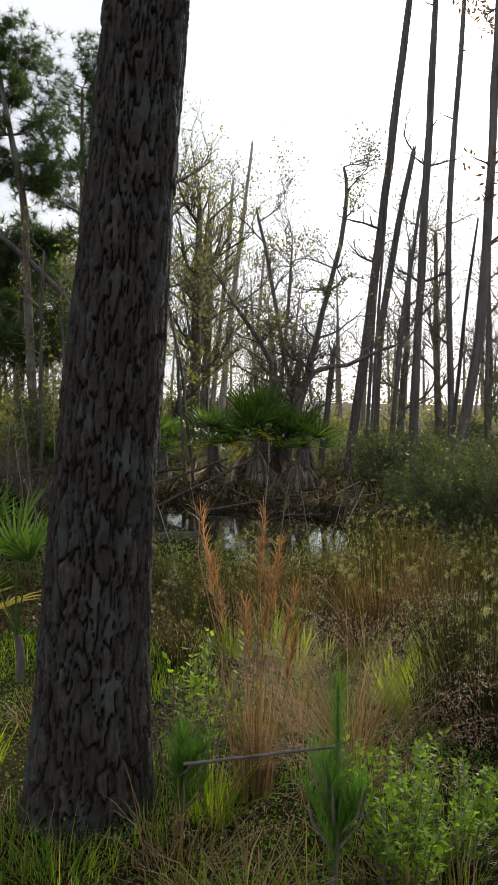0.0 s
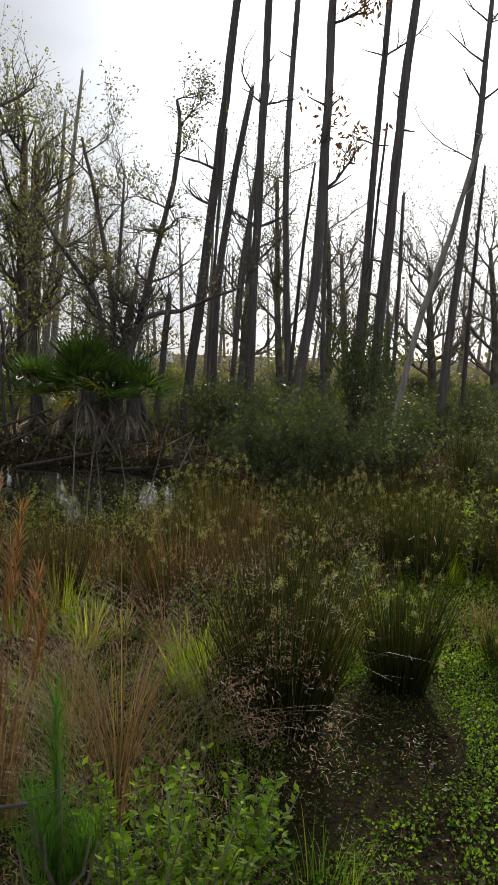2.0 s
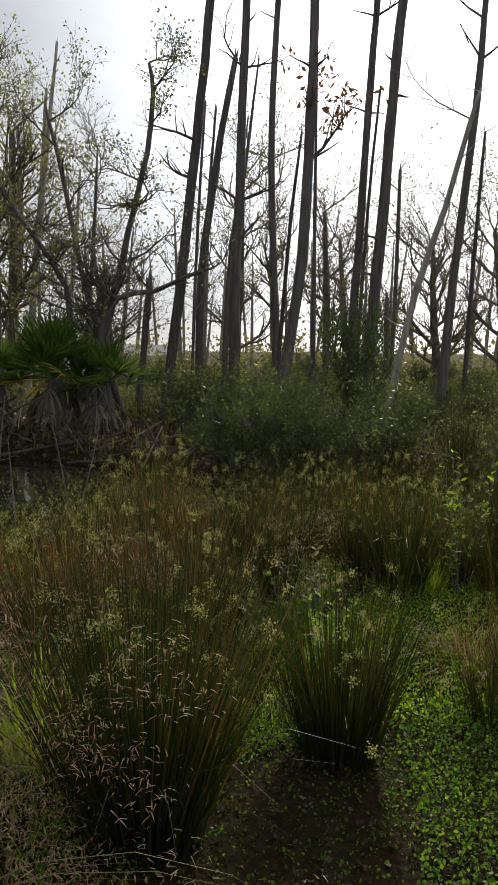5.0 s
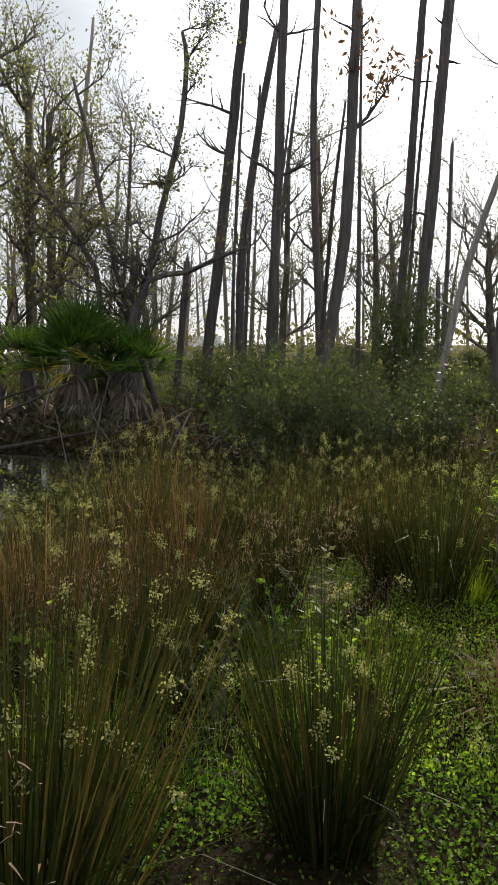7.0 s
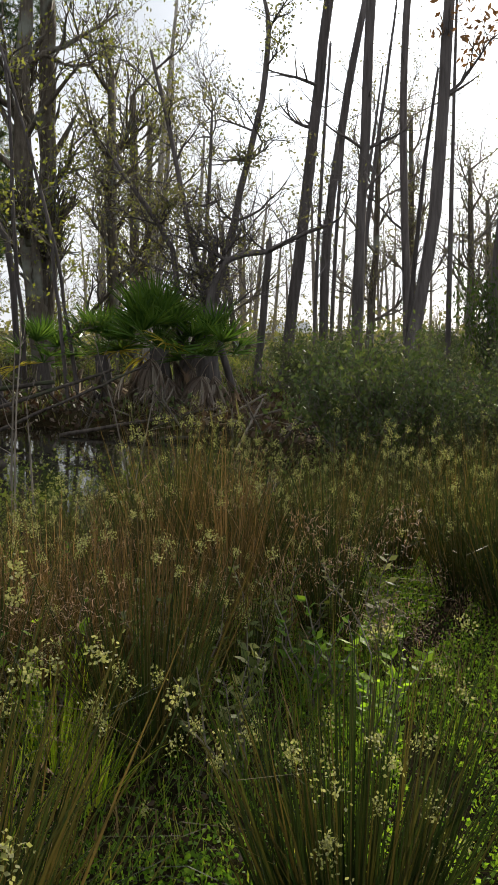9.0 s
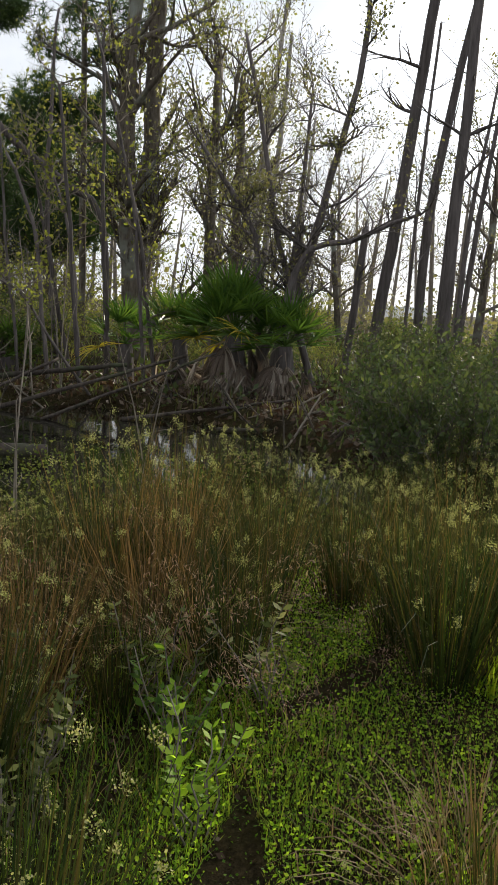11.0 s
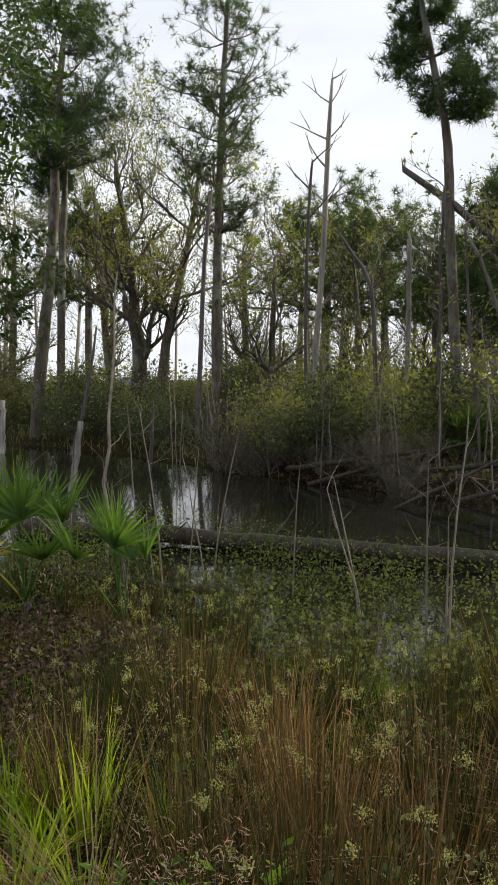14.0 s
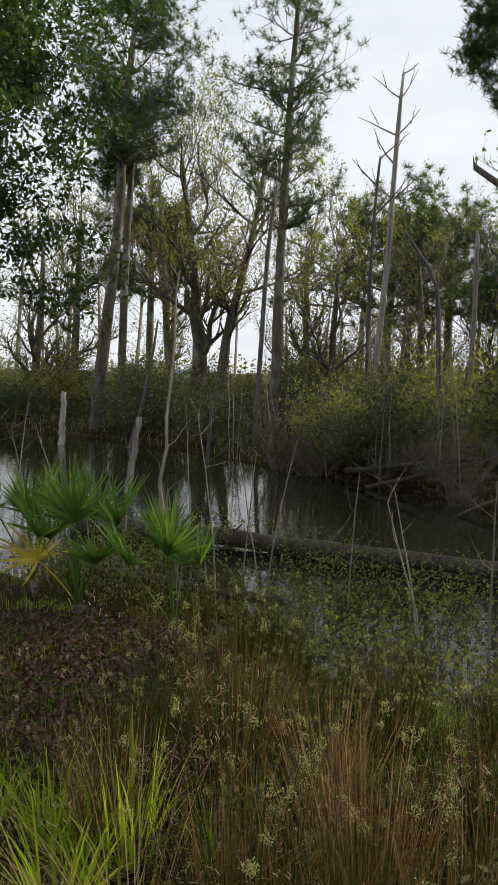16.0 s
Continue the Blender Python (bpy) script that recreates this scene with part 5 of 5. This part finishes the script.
def leafy_shrub(seed, tall, wide, mat, leaf, label, stems=14, per=16):
    rng = random.Random(seed)
    root = tagged(new("leafy_shrub"), label, "shrub")
    for k in range(stems):
        g, lf = Geo(), Geo()
        a = rng.uniform(0, 6.28)
        d = Vector((math.cos(a) * wide * rng.random(), math.sin(a) * wide * rng.random(), tall)).normalized()
        p = Vector((math.cos(a), math.sin(a), 0)) * wide * 0.3 * rng.random()
        L = tall * rng.uniform(0.6, 1.1)
        pts = [p + d * L * i / 4 + Vector((rng.gauss(0, 0.012), rng.gauss(0, 0.012), 0)) for i in range(5)]
        g.tube(pts, [0.004, 0.0035, 0.003, 0.0025, 0.0015], 4)
        for j in range(per):
            u = rng.uniform(0.25, 1.0)
            q = pts[min(3, int(u * 4))].lerp(pts[min(4, int(u * 4) + 1)], u * 4 % 1 if u < 1 else 1)
            b = rng.uniform(0, 6.28)
            out = Vector((math.cos(b), math.sin(b), rng.uniform(0.1, 0.9))).normalized()
            lf.leaf(q, out, Vector((rng.gauss(0, 0.3), rng.gauss(0, 0.3), 1)), leaf * rng.uniform(0.6, 1.3), 0.5)
        stem = part("stem", g.mesh("stem", M_TWIG), root)
        part("foliage", lf.mesh("foliage", mat), stem)
    return root


BRIGHT = "small shrub with bright fresh green oval leaves"
set_at(leafy_shrub(80, 0.5, 0.34, M_LEAF_BRIGHT, 0.03, BRIGHT, 52, 40), 0.78, 2.5)
set_at(leafy_shrub(81, 0.36, 0.34, M_LEAF_BRIGHT, 0.03, BRIGHT, 46, 36), 1.0, 2.7)
set_at(leafy_shrub(82, 0.6, 0.35, M_LEAF_BRIGHT, 0.05, BRIGHT, 24, 16), 0.05, 3.85)
set_at(leafy_shrub(83, 0.5, 0.3, M_PAD, 0.05, "small shrub with pale grey-green leaves", 16, 14), -0.08, 3.55)
set_at(leafy_shrub(84, 0.85, 0.25, M_LEAF_BRIGHT, 0.042, "tall slim shrub with large yellow-green leaves on bare stems", 9, 22), 3.45, 6.4)
set_at(leafy_shrub(85, 0.45, 0.2, M_LEAF_BRIGHT, 0.042, BRIGHT, 9, 16), 2.35, 5.35)
set_at(leafy_shrub(86, 0.4, 0.2, M_LEAF_BRIGHT, 0.042, BRIGHT, 9, 16), 1.35, 5.45)
MARSH_PLANT = "small leafy marsh plant among the rushes"
for k, (x, y) in enumerate(((1.9, 5.25), (2.2, 5.7), (1.6, 5.95), (1.05, 5.3), (2.45, 6.1), (1.2, 6.6), (1.75, 5.6), (0.7, 6.0), (2.05, 6.0))):
    set_at(leafy_shrub(180 + k, 0.4, 0.22, M_LEAF_LOW if k % 2 else M_PAD, 0.042, MARSH_PLANT, 9, 16), x, y)
LIME = "arching lime-green grass tuft catching the sun"
limes = [grass_tuft(90 + k, 120, 0.55, 0.012, M_GRASS_LIME, LIME, bend=1.3, spread=0.14) for k in range(2)]
broad = [grass_tuft(93, 70, 0.62, 0.017, M_GRASS_LIME, "broad-bladed yellow-green grass tuft in the marsh", bend=1.1, spread=0.12, flare=0.9)]
scatter(broad, [(0.55, 5.35), (0.75, 5.45), (0.4, 5.55), (0.5, 5.15), (0.95, 5.3), (1.2, 5.0), (1.35, 4.9), (0.25, 5.6), (1.55, 5.1)], rr, 0.5, 0.8)
fresh = [grass_tuft(97, 110, 0.34, 0.006, M_GRASS, "green grass tuft beside the pine", bend=1.5, spread=0.16, flare=0.9)]
scatter(fresh, [(-0.4, 2.55), (0.05, 2.45), (1.3, 2.7), (-1.15, 2.7), (0.5, 2.3), (-0.15, 2.9), (0.95, 2.35), (-0.9, 2.4), (0.25, 2.15), (-0.3, 3.3)], rr, 0.7, 1.1)
scatter(limes, [(1.08, 4.55), (1.15, 4.42), (1.2, 4.65), (0.1, 3.1), (-1.0, 3.6), (0.35, 5.75), (0.1, 5.6), (0.6, 5.95), (-0.15, 5.5), (1.4, 5.3), (3.1, 6.9), (3.3, 6.5)], rr, 0.6, 1.0)
straws = [grass_tuft(95 + k, 110, 0.5, 0.007, M_STRAW, "bent dry straw-coloured grass tuft", bend=2.2, spread=0.2, flare=1.0) for k in range(2)]
scatter(straws, [(0.0, 2.6), (0.25, 2.3), (0.75, 2.45), (0.15, 3.3), (-0.9, 4.2), (0.9, 2.2), (0.5, 3.7), (3.05, 5.3), (3.15, 5.45), (0.7, 5.2), (1.0, 5.1), (0.45, 5.35)], rr, 0.7, 1.2)


# ---- fallen wood ----
def log_thing(name, a, b, r, seed, label, mat=M_WET, stubs=3):
    rng = random.Random(seed)
    a, b = Vector(a), Vector(b)
    root = tagged(new(name), label, "log")
    root.location = a
    n = 14
    pts = [(b - a) * i / n + Vector((rng.gauss(0, r * 0.15), rng.gauss(0, r * 0.15), rng.gauss(0, r * 0.12))) for i in range(n + 1)]
    g = Geo()
    g.tube(pts, [r * (1 - 0.35 * i / n) for i in range(n + 1)], 10, rough=0.15, rng=rng)
    g.f.append(tuple(reversed(range(10))))
    part("stem", g.mesh("stem", mat, True), root)
    for k in range(stubs):
        i = rng.randrange(2, n)
        s = Geo()
        limb(s, pts[i], Vector((rng.gauss(0, 1), rng.gauss(0, 1), rng.uniform(0.2, 1))).normalized(), rng.uniform(0.2, 0.7), r * 0.25, 1, rng, [], 0.3)
        part("stub", s.mesh("stub", mat, True), root)


log_thing("fallen_log", (-5.6, 9.35, -0.34), (-0.55, 11.05, -0.31), 0.11, 1, "long half-sunk fallen trunk lying across the pond")
log_thing("fallen_log", (-3.6, 8.1, -0.33), (-1.6, 8.6, -0.3), 0.06, 2, "dark mossy fallen branch at the pond's edge")
for k, (a, b, r) in enumerate((((-4.5, 15.0, -0.2), (-1.2, 15.6, 0.25), 0.05), ((-6.5, 15.4, -0.25), (-3.8, 15.2, 0.2), 0.05), ((-2.8, 14.4, -0.4), (-0.4, 16.2, 0.4), 0.035),
                               ((-0.8, 14.2, -0.4), (1.4, 15.2, -0.1), 0.03), ((0.6, 13.9, -0.4), (3.0, 13.4, -0.25), 0.03), ((-3.2, 13.6, -0.42), (-2.2, 15.3, 0.3), 0.03),
                               ((-5.6, 14.8, -0.4), (-3.4, 16.0, 0.3), 0.04), ((-1.8, 13.8, -0.42), (0.2, 15.6, 0.5), 0.025), ((4.6, 11.2, -0.35), (7.4, 12.4, 0.3), 0.04), ((5.5, 11.6, -0.3), (3.4, 13.0, 0.35), 0.03))):
    log_thing("fallen_branch", a, b, r, 10 + k, "bare dark fallen branch on the muddy bank", M_WET, 5)
log_thing("stump", (-7.2, 11.2, -0.6), (-7.0, 11.3, 0.75), 0.06, 31, "pale broken stump standing in the pond", M_PALE, 1)
log_thing("stump", (-15.1, 15.0, -0.5), (-15.1, 15.1, 0.9), 0.09, 32, "pale broken stump standing in the pond", M_PALE, 0)
log_thing("fallen_branch", (0.05, 2.3, 0.42), (0.5, 2.12, 0.56), 0.006, 33, "thin dead stick caught in the grass", M_DEAD, 2)


def cane(x0, y0, dx, dy, h, r, seed):
    """A thin bare shoot standing by the water."""
    rng = random.Random(seed)
    root = tagged(new("bare_shoot"), "thin pale bare shoot leaning over the water", "shoot", "bare shoots at the pond's edge")
    z = ground_z(x0, y0)
    root.location = (x0, y0, z)
    pts, rad = rounded([(0, 0, -0.1, r), (dx * 0.3, dy * 0.3, h * 0.45, r * 0.8), (dx, dy, h, r * 0.35)], 0.25, 0.25, rng)
    g = Geo()
    g.tube(pts, rad, 5)
    tips = []
    for k in range(5):
        i = rng.randrange(len(pts) // 3, len(pts))
        limb(g, pts[i], Vector((rng.gauss(0, 1), rng.gauss(0, 1), 0.8)).normalized(), rng.uniform(0.15, 0.4), r * 0.35, 1, rng, tips, 0.3)
    part("stem", g.mesh("stem", M_TWIG), root)


for k in range(36):
    x = rr.uniform(-11, -2.0)
    cane(x, float(far_shore(x)) + rr.uniform(-0.1, 1.2), rr.uniform(-0.3, 0.3), rr.uniform(-0.2, 0.2), rr.uniform(1.2, 2.6), 0.013, 140 + k)
cane(-3.6, 9.0, -0.1, 0.3, 3.1, 0.022, 1)
for k in range(26):
    x = rr.uniform(-5.5, 1.0)
    cane(x, float(near_shore(x)) + rr.uniform(-0.2, 2.0), rr.uniform(-0.4, 0.4), rr.uniform(-0.3, 0.3), rr.uniform(0.8, 1.9), 0.009, 60 + k)


for k in range(34):
    x = rr.uniform(-3.2, 2.2)
    y = float(far_shore(x)) + rr.uniform(-0.25, 1.3)
    log_thing("dead_stick", (x, y, ground_z(x, y) - 0.03), (x + rr.uniform(-0.8, 0.8), y + rr.uniform(-0.5, 0.5), ground_z(x, y) + rr.uniform(0.1, 0.65)), rr.uniform(0.008, 0.02), 300 + k, "bare dead stick in the tangle under the palm", M_TWIG if k % 3 else M_WET, 2)


# ---- house glimpsed through the trees ----
def far_house(x, y, turn, label, s=1.0, roof=None):
    root = tagged(new("house"), label, "house")
    root.matrix_basis = Matrix.Translation((x, y, -0.2)) @ Matrix.Rotation(radians(turn), 4, "Z") @ Matrix.Scale(s, 4)
    bm = bmesh.new()
    bmesh.ops.create_cube(bm, size=1, matrix=Matrix.Translation((0, 0, 1.5)) @ Matrix.Diagonal((9, 6, 3.0, 1)))
    me = bpy.data.meshes.new("wall")
    bm.to_mesh(me)
    me.materials.append(M_WALL)
    part("wall", me, root)
    bm = bmesh.new()
    v = [bm.verts.new(p) for p in ((-5, -3.5, 2.9), (5, -3.5, 2.9), (5, 3.5, 2.9), (-5, 3.5, 2.9), (-5, 0, 5.0), (5, 0, 5.0))]
    for f in ((0, 1, 5, 4), (2, 3, 4, 5), (0, 4, 3), (1, 2, 5), (3, 2, 1, 0)):
        bm.faces.new([v[i] for i in f])
    me = bpy.data.meshes.new("roof")
    bm.to_mesh(me)
    me.materials.append(roof or M_ROOF)
    part("roof", me, root)
    for k in range(3):
        bm = bmesh.new()
        bmesh.ops.create_cube(bm, size=1, matrix=Matrix.Translation((-3 + 3 * k, -3.02, 1.6)) @ Matrix.Diagonal((0.9, 0.08, 1.2, 1)))
        me = bpy.data.meshes.new("window")
        bm.to_mesh(me)
        me.materials.append(M_PANE)
        part("window", me, root)


far_house(-60, 57, 45, "pale far house with a blue-grey roof behind trees", 0.36)
far_house(3.1, 60, 5, "low pale far shed glimpsed between trunks", 0.36, M_WALL)


# ---- ground cover ----
def blades_cover(name, n, area, tall, width, mat, label, category, seed, keep=None, bend=0.6):
    gen = np.random.default_rng(seed)
    x, y = gen.uniform(area[0], area[1], n), gen.uniform(area[2], area[3], n)
    ok = height(x, y) > WATER_Z - 0.02
    if keep is not None:
        ok &= keep(x, y)
    x, y = x[ok], y[ok]
    n = len(x)
    # patches of longer and shorter growth
    patch = 0.55 + 0.45 * np.sin(2.3 * x + 1.1 * y) * np.sin(1.9 * y - 0.7 * x + 1)
    h = tall * (0.35 + 0.65 * gen.random(n)) * (0.45 + 0.75 * patch)
    p = np.stack([x, y, height(x, y) - 0.01], 1)
    a, out = gen.uniform(0, 6.283, n), gen.random(n) * 0.8
    d = np.stack([np.cos(a) * out, np.sin(a) * out, np.ones(n)], 1)
    s = np.stack([-np.sin(a), np.cos(a), np.zeros(n)], 1) * (width * 0.5)
    mid = p + d * h[:, None] * 0.5
    d2 = d.copy()
    d2[:, 2] -= bend * gen.random(n) * 1.6
    tip = mid + d2 * h[:, None] * 0.5
    me = bpy.data.meshes.new(name)
    v = np.stack([p - s, p + s, mid + s * 0.8, mid - s * 0.8, tip], 1).reshape(-1, 3).astype(np.float32)
    k = np.arange(n, dtype=np.int32) * 5
    loops = np.stack([k, k + 1, k + 2, k + 3, k + 3, k + 2, k + 4], 1).ravel()
    me.vertices.add(len(v))
    me.vertices.foreach_set("co", v.ravel())
    me.loops.add(len(loops))
    me.loops.foreach_set("vertex_index", loops)
    me.polygons.add(2 * n)
    starts = np.stack([np.arange(n) * 7, np.arange(n) * 7 + 4], 1).ravel().astype(np.int32)
    me.polygons.foreach_set("loop_start", starts)
    me.update(calc_edges=True)
    me.materials.append(mat)
    tagged(new(name, me), label, category, kind="stuff")


def leaf_cover(name, n, area, low, high, leaf, mat, label, category, seed, keep=None, wide=0.7):
    gen = np.random.default_rng(seed)
    x, y = gen.uniform(area[0], area[1], n), gen.uniform(area[2], area[3], n)
    ok = np.ones(n, bool) if keep is None else keep(x, y)
    x, y = x[ok], y[ok]
    z = np.maximum(height(x, y), WATER_Z) + low + (high - low) * gen.random(len(x)) ** 1.6
    tagged(new(name, quads(name, leaf_quads(np.stack([x, y, z], 1), leaf, gen, wide), mat)), label, category, kind="stuff")


def lane(x, y):
    return (x > 2.0 + 0.15 * np.sin(3 * y)) & (x < 4.3) & (y > 3.5)


def mud(x, y):
    return np.abs(x - (2.0 + 0.25 * (y - 3.6)) - 0.1 * np.sin(4 * y)) > 0.045 * (1 + np.sin(5 * y + 1))


def lane_mouth(x, y):
    """The trodden, damp ground before the lane."""
    return (x > 1.2) & (x < 3.2) & (y > 2.6) & (y < 4.7)


def patchy(k, level):
    return lambda x, y: np.sin(2.1 * x + k) * np.sin(1.7 * y + 2 * k) + 0.5 * np.sin(5.3 * x - 3.1 * y + k) > level


blades_cover("grass", 80000, (-2.6, 5.2, 0.6, 8.6), 0.16, 0.0045, M_GRASS, "rough green and yellowing grass on the marsh edge", "grass", 1, lambda x, y: mud(x, y) & patchy(0.4, -0.3)(x, y) & ~lane_mouth(x, y))
blades_cover("dry_grass", 15000, (-2.6, 5.0, 0.6, 8.2), 0.2, 0.005, M_STRAW, "bent dry grass and dead stems", "dry grass", 2, lambda x, y: patchy(2.0, 0.25)(x, y) & ~lane_mouth(x, y), bend=1.2)
leaf_cover("creeping_leaves", 26000, (1.1, 3.3, 2.4, 4.9), 0.0, 0.06, 0.015, M_LEAF_LOW, "small creeping green leaves over damp trodden ground", "ground cover", 17, lambda x, y: mud(x, y) & patchy(0.7, -0.4)(x, y))
leaf_cover("ground_leaves", 80000, (-1.5, 4.6, 0.8, 7.8), 0.0, 0.10, 0.013, M_LEAF_LOW, "low carpet of small bright green leaves", "ground cover", 3, lambda x, y: mud(x, y) & patchy(1.1, -0.1)(x, y))
blades_cover("lane_grass", 60000, (2.1, 4.4, 4.9, 7.6), 0.062, 0.003, M_GRASS, "short bright green grass in the open lane", "grass", 14, lambda x, y: mud(x, y) & lane(x, y), bend=1.1)
# sunlight on the lane is put into the brighter leaf colour
leaf_cover("lane_leaves", 34000, (2.2, 4.3, 4.7, 7.6), 0.0, 0.08, 0.013, M_LEAF_BRIGHT, "low green plants in the open lane, coloured as if sunlit", "ground cover", 4, lambda x, y: mud(x, y) & lane(x, y))
leaf_cover("moss_leaves", 70000, (-1.6, 4.4, 1.0, 7.6), 0.0, 0.035, 0.012, M_LEAF_LOW, "fine mossy green growth over the damp ground", "moss", 11)
leaf_cover("leaf_litter", 22000, (-3.5, 5.2, 0.6, 9.0), 0.0, 0.02, 0.026, M_LITTER, "brown and grey fallen leaves on the mud", "leaf litter", 5)
blades_cover("bank_grass", 24000, (-30, 18, 10.6, 34), 0.4, 0.026, M_GRASS_DULL, "rank dull green grass and weeds on the far bank", "grass", 8, lambda x, y: y > far_shore(x) - 0.1)
leaf_cover("bank_plants", 40000, (-30, 18, 10.6, 36), 0.0, 0.5, 0.09, M_LEAF_BUSH, "low leafy weeds on the far bank", "weeds", 9, lambda x, y: (y > far_shore(x)) & patchy(0.3, -0.5)(x * 0.4, y * 0.4))
leaf_cover("shore_litter", 15000, (-2.2, 0.5, 5.7, 7.4), 0.0, 0.12, 0.03, M_LITTER, "dark dead leaves and stems below the palmettos", "leaf litter", 16)
blades_cover("outer_grass", 60000, (-9, 9, -6, 7.5), 0.2, 0.007, M_GRASS_DULL, "rough dull grass round the marsh", "grass", 15, lambda x, y: (x < -1.6) | (x > 4.4) | (y < 0.8))
leaf_cover("bank_litter", 16000, (-9, 9, 11.4, 19), 0.0, 0.12, 0.09, M_LITTER, "brown leaf litter on the far bank", "leaf litter", 6, lambda x, y: y > far_shore(x) - 0.2)
leaf_cover("water_plants", 46000, (-4.5, 6.0, 7.2, 10.9), 0.0, 0.4, 0.028, M_PAD, "pale floating marsh plants along the water's edge", "marsh plants", 7, lambda x, y: (y < near_shore(x) + 2.6) & patchy(0.9, -0.35)(x, y))
